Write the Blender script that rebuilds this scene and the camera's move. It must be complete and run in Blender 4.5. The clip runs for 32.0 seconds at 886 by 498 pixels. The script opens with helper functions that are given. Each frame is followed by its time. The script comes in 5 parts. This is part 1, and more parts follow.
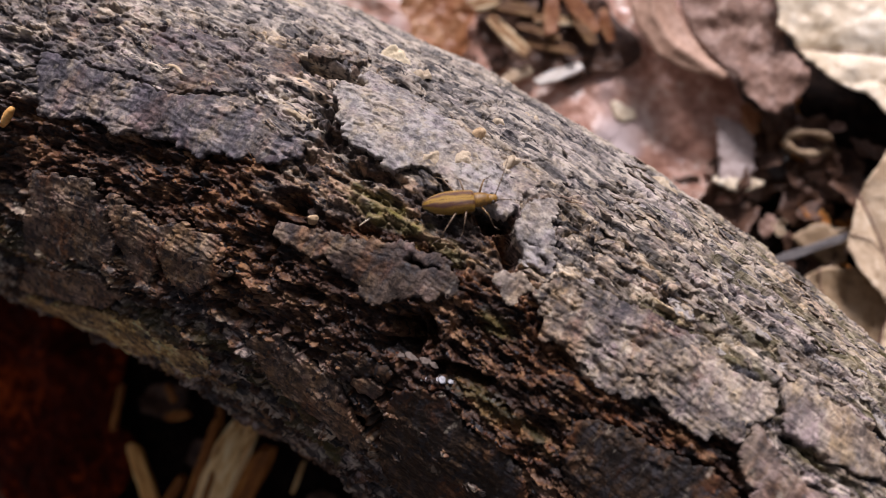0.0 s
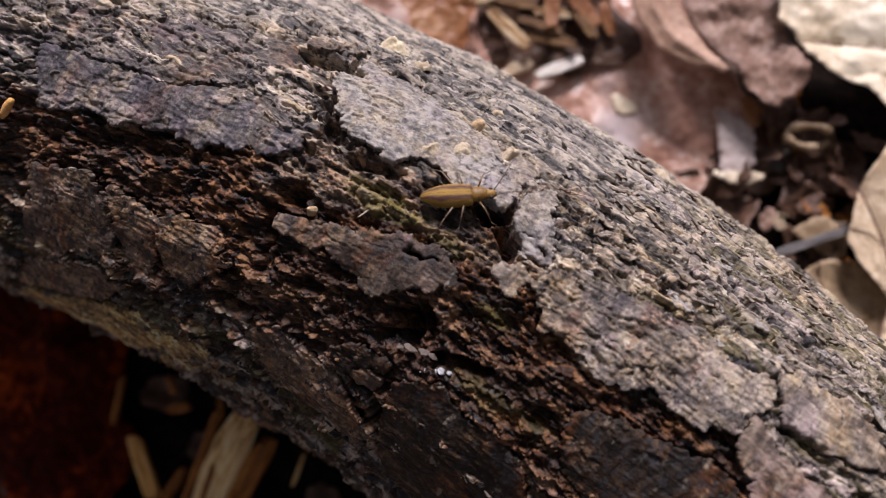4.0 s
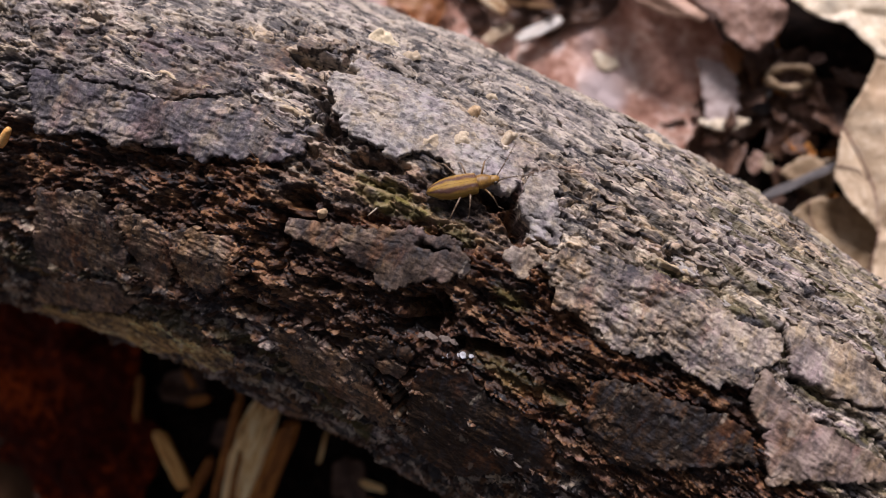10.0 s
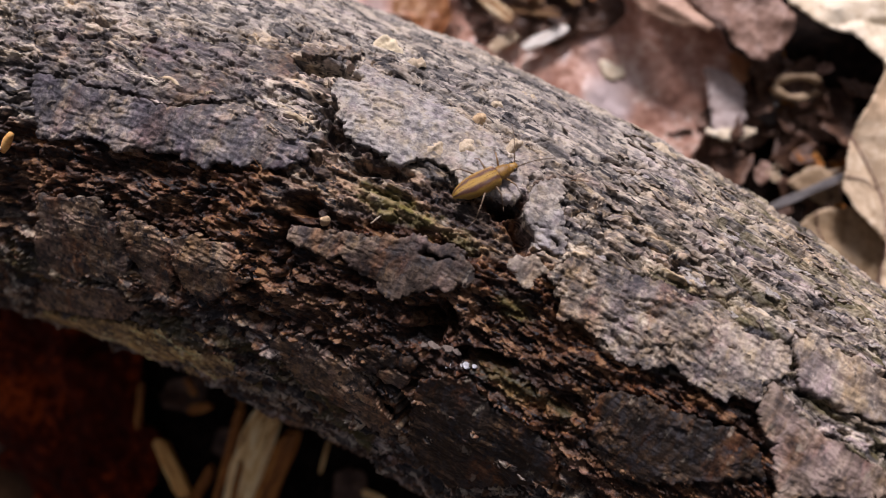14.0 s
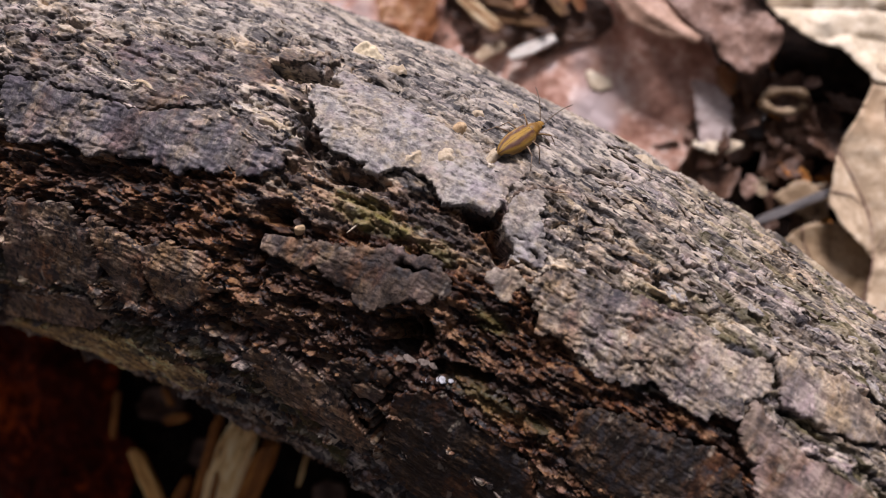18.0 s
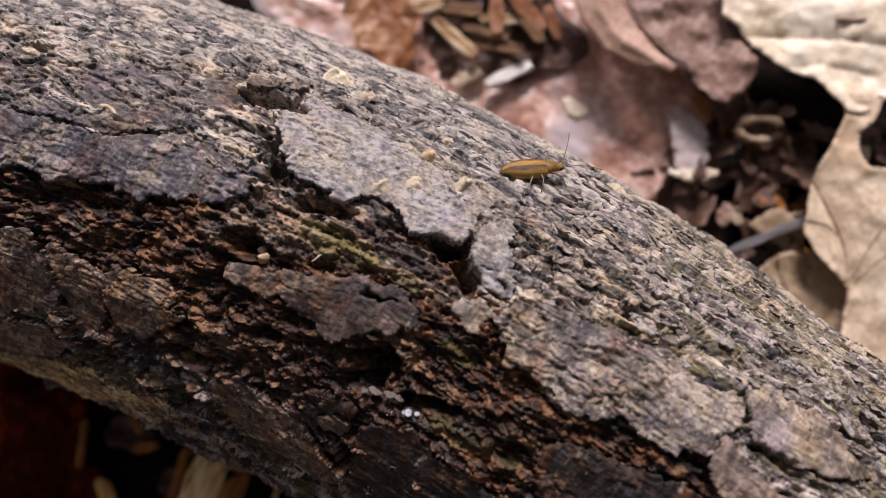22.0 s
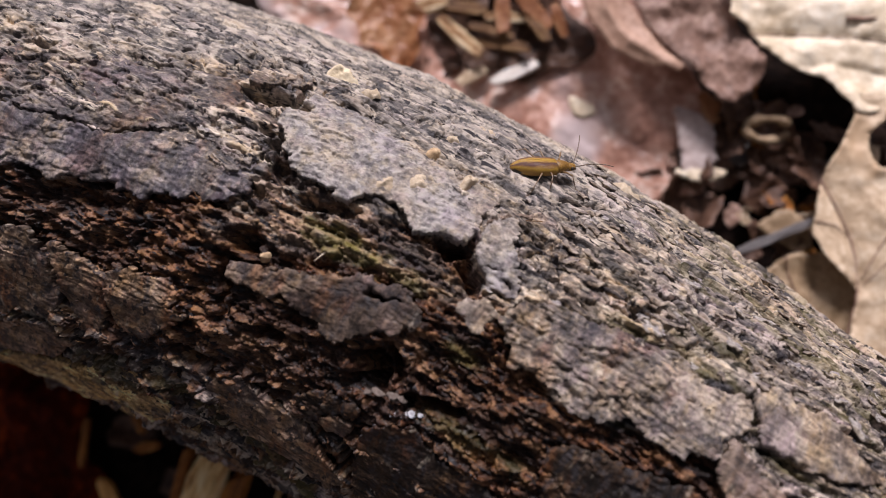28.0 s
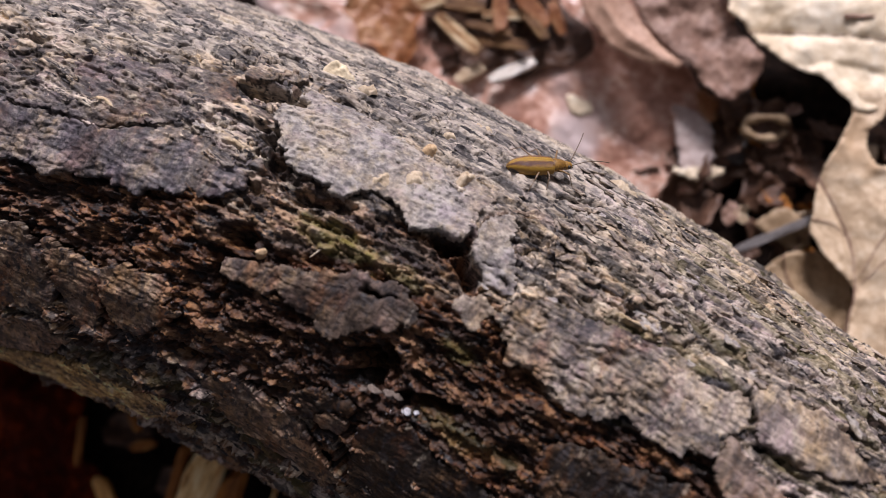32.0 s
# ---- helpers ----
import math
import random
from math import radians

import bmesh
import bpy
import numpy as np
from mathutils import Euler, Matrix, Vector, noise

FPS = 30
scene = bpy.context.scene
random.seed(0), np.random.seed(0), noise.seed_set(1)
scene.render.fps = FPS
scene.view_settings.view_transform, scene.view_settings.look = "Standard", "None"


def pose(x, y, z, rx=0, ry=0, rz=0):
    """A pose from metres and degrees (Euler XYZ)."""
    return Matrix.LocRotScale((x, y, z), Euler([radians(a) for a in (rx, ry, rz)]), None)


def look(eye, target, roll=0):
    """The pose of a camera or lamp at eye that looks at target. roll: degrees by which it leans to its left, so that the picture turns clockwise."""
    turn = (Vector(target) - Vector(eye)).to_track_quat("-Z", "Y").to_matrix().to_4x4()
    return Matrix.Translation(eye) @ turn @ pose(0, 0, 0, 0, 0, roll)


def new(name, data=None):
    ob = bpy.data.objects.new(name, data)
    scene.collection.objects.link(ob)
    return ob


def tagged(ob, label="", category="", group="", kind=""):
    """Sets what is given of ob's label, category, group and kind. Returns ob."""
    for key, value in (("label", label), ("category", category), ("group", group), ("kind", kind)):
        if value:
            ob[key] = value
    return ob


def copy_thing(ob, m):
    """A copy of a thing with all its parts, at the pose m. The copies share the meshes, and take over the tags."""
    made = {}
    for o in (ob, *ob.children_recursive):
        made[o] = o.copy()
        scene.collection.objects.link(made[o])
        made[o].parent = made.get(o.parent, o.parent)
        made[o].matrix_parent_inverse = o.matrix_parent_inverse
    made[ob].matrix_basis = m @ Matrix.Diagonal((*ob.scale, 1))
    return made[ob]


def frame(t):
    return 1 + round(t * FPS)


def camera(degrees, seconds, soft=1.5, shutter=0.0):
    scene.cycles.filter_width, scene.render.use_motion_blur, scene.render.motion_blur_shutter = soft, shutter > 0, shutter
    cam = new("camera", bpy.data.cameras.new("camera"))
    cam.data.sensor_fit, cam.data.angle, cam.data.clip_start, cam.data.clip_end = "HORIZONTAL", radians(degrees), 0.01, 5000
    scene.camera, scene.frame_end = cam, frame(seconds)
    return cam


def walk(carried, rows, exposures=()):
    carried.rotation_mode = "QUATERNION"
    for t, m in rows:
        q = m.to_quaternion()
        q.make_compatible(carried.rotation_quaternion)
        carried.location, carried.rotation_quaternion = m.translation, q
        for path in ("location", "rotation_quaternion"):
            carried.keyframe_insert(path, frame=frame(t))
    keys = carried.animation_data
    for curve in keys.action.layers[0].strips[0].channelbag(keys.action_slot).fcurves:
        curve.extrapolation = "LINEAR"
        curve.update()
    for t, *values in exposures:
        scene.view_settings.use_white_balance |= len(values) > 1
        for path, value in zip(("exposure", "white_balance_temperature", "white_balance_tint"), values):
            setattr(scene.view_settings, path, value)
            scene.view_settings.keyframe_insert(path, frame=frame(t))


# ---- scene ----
# The log's axis runs along x over the leaf litter (z = 0); lengths below in mm unless said otherwise.
MM = 0.001
cam = camera(60.3, 32.0, soft=0.55)
cam.data.dof.use_dof = True
cam.data.dof.focus_distance = 0.089
cam.data.dof.aperture_fstop = 15.0
walk(cam, [
    (0.0, pose(0.020773, 0.007993, 0.148296, 6.717, 11.006, 36.624)),
    (0.5, pose(0.021034, 0.008038, 0.148207, 6.732, 11.056, 36.668)),
    (1.0, pose(0.020907, 0.008052, 0.148124, 6.644, 11.033, 36.533)),
    (1.5, pose(0.020891, 0.008094, 0.147987, 6.634, 11.066, 36.621)),
    (2.0, pose(0.021097, 0.008019, 0.148238, 6.595, 11.067, 36.672)),
    (2.5, pose(0.021168, 0.007977, 0.148273, 6.648, 11.134, 36.669)),
    (3.0, pose(0.021233, 0.007810, 0.148275, 6.577, 11.059, 36.736)),
    (3.5, pose(0.021259, 0.007816, 0.148184, 6.468, 11.086, 36.723)),
    (5.5, pose(0.021107, 0.007850, 0.148327, 6.295, 11.139, 36.655)),
    (6.0, pose(0.021042, 0.007898, 0.148215, 6.366, 11.231, 36.619)),
    (6.5, pose(0.020680, 0.007822, 0.148345, 6.396, 11.301, 36.481)),
    (7.0, pose(0.019890, 0.008388, 0.149218, 6.109, 11.439, 35.906)),
    (7.5, pose(0.019522, 0.008743, 0.149908, 4.817, 11.482, 34.664)),
    (8.0, pose(0.018377, 0.009327, 0.150922, 3.051, 10.891, 33.186)),
    (8.5, pose(0.017300, 0.009468, 0.152018, 1.627, 10.666, 31.318)),
    (9.0, pose(0.016715, 0.009768, 0.151841, 0.555, 10.289, 31.012)),
    (9.5, pose(0.016563, 0.010076, 0.151814, 1.099, 10.252, 30.885)),
    (10.0, pose(0.016810, 0.010163, 0.151643, 1.412, 10.314, 30.910)),
    (10.5, pose(0.016662, 0.010119, 0.151680, 1.481, 10.305, 30.915)),
    (11.0, pose(0.016784, 0.009915, 0.151641, 1.558, 10.393, 30.920)),
    (11.5, pose(0.016845, 0.009741, 0.151951, 1.477, 10.461, 31.113)),
    (12.0, pose(0.016755, 0.009618, 0.151870, 1.469, 10.502, 31.355)),
    (12.5, pose(0.016616, 0.009718, 0.151599, 1.574, 10.564, 31.330)),
    (13.0, pose(0.016488, 0.010087, 0.151192, 1.724, 10.564, 31.281)),
    (13.5, pose(0.016550, 0.010197, 0.150991, 1.924, 10.615, 31.265)),
    (14.0, pose(0.016700, 0.010132, 0.150690, 2.132, 10.627, 31.323)),
    (14.5, pose(0.016771, 0.010249, 0.150350, 2.259, 10.581, 31.428)),
    (16.5, pose(0.016769, 0.010605, 0.149692, 2.647, 10.198, 31.775)),
    (17.0, pose(0.017160, 0.010636, 0.149259, 2.737, 10.251, 31.871)),
    (17.5, pose(0.017177, 0.010749, 0.149256, 2.822, 10.142, 31.775)),
    (18.0, pose(0.017554, 0.011048, 0.148505, 2.939, 9.968, 32.034)),
    (18.5, pose(0.017446, 0.011215, 0.148705, 3.115, 9.731, 32.001)),
    (19.0, pose(0.017426, 0.011502, 0.148541, 3.289, 9.653, 31.976)),
    (19.5, pose(0.017578, 0.011536, 0.148507, 3.540, 9.663, 31.974)),
    (20.0, pose(0.017600, 0.011769, 0.148132, 3.638, 9.602, 32.027)),
    (20.5, pose(0.018185, 0.012117, 0.147357, 3.913, 9.442, 32.280)),
    (21.0, pose(0.018640, 0.012660, 0.146763, 4.260, 9.163, 32.289)),
    (21.5, pose(0.018678, 0.012843, 0.146767, 4.451, 8.907, 32.235)),
    (22.0, pose(0.018591, 0.012796, 0.146798, 4.620, 8.932, 32.291)),
    (22.5, pose(0.018718, 0.012629, 0.146578, 4.680, 8.928, 32.356)),
    (23.0, pose(0.018422, 0.012575, 0.146637, 4.616, 9.002, 32.355)),
    (23.5, pose(0.018437, 0.012558, 0.146382, 4.667, 9.135, 32.423)),
    (24.0, pose(0.018416, 0.012715, 0.145894, 4.659, 9.144, 32.542)),
    (24.5, pose(0.018369, 0.012686, 0.145971, 4.807, 9.158, 32.494)),
    (25.0, pose(0.018318, 0.012741, 0.145847, 4.845, 9.208, 32.455)),
    (25.5, pose(0.018694, 0.012781, 0.145548, 4.851, 9.268, 32.446)),
    (27.5, pose(0.018699, 0.012741, 0.145697, 4.683, 9.333, 32.515)),
    (28.0, pose(0.018507, 0.012709, 0.145718, 4.697, 9.267, 32.535)),
    (28.5, pose(0.018325, 0.012786, 0.145688, 4.646, 9.190, 32.550)),
    (29.0, pose(0.018474, 0.012751, 0.145681, 4.740, 9.264, 32.517)),
    (29.5, pose(0.018259, 0.012801, 0.145840, 4.744, 9.281, 32.462)),
    (30.0, pose(0.018349, 0.012715, 0.145694, 4.806, 9.345, 32.502)),
    (30.5, pose(0.018614, 0.012509, 0.145590, 4.795, 9.334, 32.543)),
    (31.0, pose(0.018683, 0.012557, 0.145674, 4.694, 9.312, 32.574)),
    (31.5, pose(0.018640, 0.012566, 0.145381, 4.667, 9.187, 32.653)),
    (32.0, pose(0.018790, 0.012496, 0.145292, 4.713, 9.122, 32.618)),
], exposures=((0, 0.0, 6080, 24), (32, 0.0, 6080, 24)))

# ---- light: a bright overcast sky, strongest over the far side of the log ----
SUN_TO = Vector((-0.40, 0.77, 0.60)).normalized()
world = bpy.data.worlds.new("sky")
scene.world = world
world.use_nodes = True
wn = world.node_tree.nodes
sky = wn.new("ShaderNodeTexSky")
sky.sky_type = "NISHITA"
sky.sun_disc = False
sky.sun_elevation = math.asin(SUN_TO.z)
sky.sun_rotation = math.atan2(SUN_TO.x, SUN_TO.y)
sky.dust_density = 4.0
cloud = wn.new("ShaderNodeHueSaturation")  # cloud cover takes most of the blue
cloud.inputs["Saturation"].default_value = 0.1
wn["Background"].inputs[1].default_value = 0.047
world.node_tree.links.new(sky.outputs[0], cloud.inputs["Color"])
world.node_tree.links.new(cloud.outputs[0], wn["Background"].inputs[0])
sun_data = bpy.data.lights.new("sun", "SUN")
sun_data.energy = 4.55
sun_data.angle = radians(14)
sun_data.color = (1.0, 0.96, 0.90)
sun = new("sun", sun_data)
sun.matrix_world = look(SUN_TO, (0, 0, 0))


# ---- noise in numpy ----
def rnd(ix, iy, seed):
    h = (ix.astype(np.int64) * 374761393 + iy.astype(np.int64) * 668265263 + seed * 1442695041) & 0xFFFFFFFF
    h = ((h ^ (h >> 13)) * 1274126177) & 0xFFFFFFFF
    h = ((h ^ (h >> 16)) * 2246822519) & 0xFFFFFFFF
    return ((h ^ (h >> 15)) & 0xFFFFFF) / float(0x1000000)


def value_noise(x, y, seed):
    ix, iy = np.floor(x), np.floor(y)
    fx, fy = x - ix, y - iy
    fx, fy = fx * fx * (3 - 2 * fx), fy * fy * (3 - 2 * fy)
    a, b = rnd(ix, iy, seed), rnd(ix + 1, iy, seed)
    c, d = rnd(ix, iy + 1, seed), rnd(ix + 1, iy + 1, seed)
    return (a + (b - a) * fx) * (1 - fy) + (c + (d - c) * fx) * fy


def fbm(x, y, seed, octaves=4, gain=0.5):
    """Layered noise, about -1 to 1."""
    total, amp, norm = 0.0, 1.0, 0.0
    for o in range(octaves):
        total = total + amp * (2 * value_noise(x * 2 ** o + 17.3 * o, y * 2 ** o - 9.1 * o, seed + o) - 1)
        norm += amp
        amp *= gain
    return total / norm * 1.6


def cells(x, y, seed):
    """Scattered cells: distance to the nearest and second nearest seed, the cell's random number, and the offset from its seed."""
    ix, iy = np.floor(x), np.floor(y)
    f1 = np.full(x.shape, 9.0)
    f2, cr, ox, oy = f1.copy(), f1 * 0, f1 * 0, f1 * 0
    for j in (-1, 0, 1):
        for i in (-1, 0, 1):
            cx, cy = ix + i, iy + j
            dx, dy = cx + rnd(cx, cy, seed) - x, cy + rnd(cx, cy, seed + 1) - y
            d = np.hypot(dx, dy)
            near = d < f1
            f2 = np.where(near, f1, np.minimum(f2, d))
            cr, ox, oy = np.where(near, rnd(cx, cy, seed + 2), cr), np.where(near, dx, ox), np.where(near, dy, oy)
            f1 = np.where(near, d, f1)
    return f1, f2, cr, ox, oy


def smooth(a, b, x):
    k = np.clip((x - a) / (b - a), 0, 1)
    return k * k * (3 - 2 * k)


def inside(poly, x, y):
    """Signed distance to the outline of a polygon, positive inside."""
    best = np.full(x.shape, 1e9)
    sign = np.zeros(x.shape, bool)
    for (ax, ay), (bx, by) in zip(poly, poly[1:] + poly[:1]):
        ex, ey = bx - ax, by - ay
        k = np.clip(((x - ax) * ex + (y - ay) * ey) / (ex * ex + ey * ey + 1e-9), 0, 1)
        best = np.minimum(best, np.hypot(x - ax - k * ex, y - ay - k * ey))
        cross = ((ay > y) != (by > y)) & (x < ex * (y - ay) / (ey if abs(ey) > 1e-9 else 1e-9) + ax)
        sign ^= cross
    return np.where(sign, best, -best)


# ---- mesh helpers ----
def mesh_of(name, verts, faces, material, values=None, flat=False):
    """A mesh from arrays in metres; values: float attributes by name, one number a vertex."""
    me = bpy.data.meshes.new(name)
    verts = np.asarray(verts, np.float32)
    if isinstance(faces, np.ndarray):
        n = faces.shape[1]
        me.vertices.add(len(verts))
        me.vertices.foreach_set("co", verts.ravel())
        me.loops.add(faces.size)
        me.loops.foreach_set("vertex_index", faces.ravel().astype(np.int32))
        me.polygons.add(len(faces))
        me.polygons.foreach_set("loop_start", np.arange(0, faces.size, n, dtype=np.int32))
        me.update(calc_edges=True)
        me.validate()
    else:
        me.from_pydata([tuple(map(float, v)) for v in verts], [], faces)
    for key, data in (values or {}).items():
        me.attributes.new(key, "FLOAT", "POINT").data.foreach_set("value", np.asarray(data, np.float32).ravel())
    if not flat:
        me.polygons.foreach_set("use_smooth", np.ones(len(me.polygons), bool))
    me.materials.append(material)
    return me


def part(name, me, parent=None, label="", m=None):
    """Links a mesh as one object, under a thing or a part."""
    ob = new(name, me)
    if parent is not None:
        ob.parent = parent
    if m is not None:
        ob.matrix_basis = m
    return tagged(ob, label)


def quads(ni, nj, wrap=False):
    i, j = np.meshgrid(np.arange(ni - 1), np.arange(nj if wrap else nj - 1), indexing="ij")
    k = (j + 1) % nj
    return np.stack([i * nj + j, (i + 1) * nj + j, (i + 1) * nj + k, i * nj + k], -1).reshape(-1, 4)


def tube(points, radii, sides=8):
    """Vertices and faces of a closed tube along points."""
    pts = [Vector(p) for p in points]
    verts, faces = [], []
    for i, p in enumerate(pts):
        d = (pts[min(i + 1, len(pts) - 1)] - pts[max(i - 1, 0)]).normalized()
        a = d.orthogonal().normalized() if i == 0 else (a - d * a.dot(d)).normalized()
        b = d.cross(a)
        for k in range(sides):
            t = 2 * math.pi * k / sides
            verts.append(p + (a * math.cos(t) + b * math.sin(t)) * radii[i])
    n = len(pts)
    for i in range(n - 1):
        for k in range(sides):
            q = (k + 1) % sides
            faces.append((i * sides + k, i * sides + q, (i + 1) * sides + q, (i + 1) * sides + k))
    faces.append(tuple(range(sides - 1, -1, -1)))
    faces.append(tuple((n - 1) * sides + k for k in range(sides)))
    return verts, faces


# ---- materials ----
def node_material(name):
    m = bpy.data.materials.new(name)
    m.use_nodes = True
    return m, m.node_tree.nodes, m.node_tree.links, m.node_tree.nodes["Principled BSDF"]


def ramp_node(nodes, stops):
    r = nodes.new("ShaderNodeValToRGB")
    while len(r.color_ramp.elements) < len(stops):
        r.color_ramp.elements.new(0.5)
    for e, (at, col) in zip(r.color_ramp.elements, stops):
        e.position, e.color = at, (*col, 1)
    return r


def noise_node(nodes, links, scale, detail=5, rough=0.6, coords=None, distortion=0.0):
    n = nodes.new("ShaderNodeTexNoise")
    n.inputs["Scale"].default_value, n.inputs["Detail"].default_value = scale, detail
    n.inputs["Roughness"].default_value, n.inputs["Distortion"].default_value = rough, distortion
    if coords is not None:
        links.new(coords, n.inputs["Vector"])
    return n


def mix_node(nodes, links, fac, a, b, mode="MIX"):
    m = nodes.new("ShaderNodeMix")
    m.data_type, m.blend_type = "RGBA", mode
    for sock, v in ((m.inputs[0], fac), (m.inputs[6], a), (m.inputs[7], b)):
        if isinstance(v, (int, float)):
            sock.default_value = v
        elif isinstance(v, tuple):
            sock.default_value = (*v, 1)
        else:
            links.new(v, sock)
    return m.outputs[2]


def scaled_coords(nodes, links, sx, sy, sz):
    tc = nodes.new("ShaderNodeTexCoord")
    mp = nodes.new("ShaderNodeMapping")
    mp.inputs["Scale"].default_value = (sx, sy, sz)
    links.new(tc.outputs["Object"], mp.inputs["Vector"])
    return mp.outputs[0]


def bump(nodes, links, shader, height, dist):
    b = nodes.new("ShaderNodeBump")
    b.inputs["Distance"].default_value = dist
    b.inputs["Strength"].default_value = 0.8
    links.new(height, b.inputs["Height"])
    links.new(b.outputs[0], shader.inputs["Normal"])


def attr(nodes, name):
    a = nodes.new("ShaderNodeAttribute")
    a.attribute_name = name
    return a.outputs["Fac"]


def speckled(name, stops, scale, fine, rough=0.8, stretch=(1, 1, 1), relief=0.0001, blot=None, spec=0.3, random=0.0):
    """A mottled material: colours by noise at two sizes (1/m), optionally with blotches of another colour."""
    m, n, l, sh = node_material(name)
    co = scaled_coords(n, l, *stretch)
    big, small = noise_node(n, l, scale, 6, 0.65, co), noise_node(n, l, fine, 4, 0.7, co)
    mixv = n.new("ShaderNodeMath")
    mixv.operation = "MULTIPLY_ADD"
    mixv.inputs[1].default_value = 0.45
    l.new(small.outputs[0], mixv.inputs[0])
    half = n.new("ShaderNodeMath")
    half.operation = "MULTIPLY"
    half.inputs[1].default_value = 0.55
    l.new(big.outputs[0], half.inputs[0])
    l.new(half.outputs[0], mixv.inputs[2])
    r = ramp_node(n, stops)
    l.new(mixv.outputs[0], r.inputs[0])
    col = r.outputs[0]
    if blot:
        bn = noise_node(n, l, scale * 0.6, 3, 0.5, co)
        br = ramp_node(n, [(blot[1], (0, 0, 0)), (blot[1] + 0.08, (1, 1, 1))])
        l.new(bn.outputs[0], br.inputs[0])
        col = mix_node(n, l, br.outputs[0], col, blot[0])
    if random:
        info = n.new("ShaderNodeObjectInfo")
        hs = n.new("ShaderNodeHueSaturation")
        mr = n.new("ShaderNodeMapRange")
        mr.inputs[3].default_value, mr.inputs[4].default_value = 1 - random, 1 + random
        l.new(info.outputs["Random"], mr.inputs[0])
        l.new(mr.outputs[0], hs.inputs["Value"])
        l.new(col, hs.inputs["Color"])
        col = hs.outputs[0]
    l.new(col, sh.inputs["Base Color"])
    sh.inputs["Roughness"].default_value = rough
    sh.inputs["Specular IOR Level"].default_value = spec
    bump(n, l, sh, mixv.outputs[0], relief)
    return m


def bark_material(name, stops, under=None, rough=0.7, streak=(0.5, 1, 1), dark=0.75, grain=(0.42, 0.46, 0.34, 0.46), flecks=0.75, relief=0.0004, stained=0.0, glint=0.0, hues=1.0):
    """Flaking bark: colour by flake (attribute cell) and grain; under: the colours of the inner bark, where zone is 0."""
    m, n, l, sh = node_material(name)
    co = scaled_coords(n, l, *streak)
    fine = noise_node(n, l, 1300, 4, 0.6, co)
    grit = noise_node(n, l, 1900, 3, 0.65, scaled_coords(n, l, 0.8, 1, 1))
    mid = noise_node(n, l, 260, 6, 0.65, co)
    mix3 = None
    for src, k in zip((attr(n, "cell"), fine.outputs[0], mid.outputs[0], grit.outputs[0]), grain):
        a = n.new("ShaderNodeMath")
        a.operation = "MULTIPLY_ADD"
        a.inputs[1].default_value = k
        l.new(src, a.inputs[0])
        if mix3 is None:
            a.inputs[2].default_value = -0.34
        else:
            l.new(mix3, a.inputs[2])
        mix3 = a.outputs[0]
    wide = n.new("ShaderNodeMapRange")
    wide.inputs[1].default_value, wide.inputs[2].default_value = 0.25, 0.77
    wide.inputs[3].default_value, wide.inputs[4].default_value = 0.0, 1.0
    l.new(mix3, wide.inputs[0])
    mix3 = wide.outputs[0]
    crust = ramp_node(n, stops)
    l.new(mix3, crust.inputs[0])
    col = crust.outputs[0]
    if under:
        inner = ramp_node(n, under)
        l.new(mix3, inner.inputs[0])
        rust = ramp_node(n, [(0.53, (0, 0, 0)), (0.68, (0.62, 0.62, 0.62))])
        rn = noise_node(n, l, 520, 4, 0.6, co)
        l.new(rn.outputs[0], rust.inputs[0])
        red = ramp_node(n, [(0.2, (0.028, 0.0085, 0.0036)), (0.5, (0.125, 0.038, 0.013)), (0.8, (0.24, 0.092, 0.036))])
        l.new(mix3, red.inputs[0])
        rusty = mix_node(n, l, rust.outputs[0], inner.outputs[0], red.outputs[0])
        grey = ramp_node(n, [(0.54, (0, 0, 0)), (0.68, (0.18, 0.18, 0.18))])
        l.new(mid.outputs[0], grey.inputs[0])
        col = mix_node(n, l, attr(n, "zone"), mix_node(n, l, grey.outputs[0], rusty, col), col)
    if stained:
        rs = ramp_node(n, [(0.52, (0, 0, 0)), (0.66, (stained, stained, stained))])
        rm = noise_node(n, l, 300, 4, 0.6, scaled_coords(n, l, 1, 0.35, 0.35))
        l.new(rm.outputs[0], rs.inputs[0])
        ro = ramp_node(n, [(0.2, (0.03, 0.012, 0.006)), (0.5, (0.16, 0.06, 0.022)), (0.75, (0.34, 0.16, 0.07))])
        l.new(mix3, ro.inputs[0])
        col = mix_node(n, l, rs.outputs[0], col, ro.outputs[0])
    tint = ramp_node(n, [(0.36, (0.88, 0.85, 0.95)), (0.48, (1, 1, 1)), (0.62, (1.0, 0.89, 0.74))])
    tn = noise_node(n, l, 170, 4, 0.6, co)
    l.new(tn.outputs[0], tint.inputs[0])
    col = mix_node(n, l, 0.95 * hues, col, tint.outputs[0], "MULTIPLY")
    hue = ramp_node(n, [(0.38, (0.93, 0.87, 0.97)), (0.47, (1, 1, 1)), (0.54, (1, 1, 1)), (0.62, (1.0, 0.93, 0.74))])
    hn = noise_node(n, l, 620, 4, 0.65, co)
    l.new(hn.outputs[0], hue.inputs[0])
    col = mix_node(n, l, 0.8 * hues, col, hue.outputs[0], "MULTIPLY")
    # cream flecks in the colour, which also paint bright glints on the bark
    fleck = noise_node(n, l, 760, 3, 0.55, co)
    fr = ramp_node(n, [(0.62 - 0.045 * glint, (0, 0, 0)), (0.70 - 0.035 * glint, (flecks, flecks, flecks))])
    l.new(fleck.outputs[0], fr.inputs[0])
    pale = fr.outputs[0]
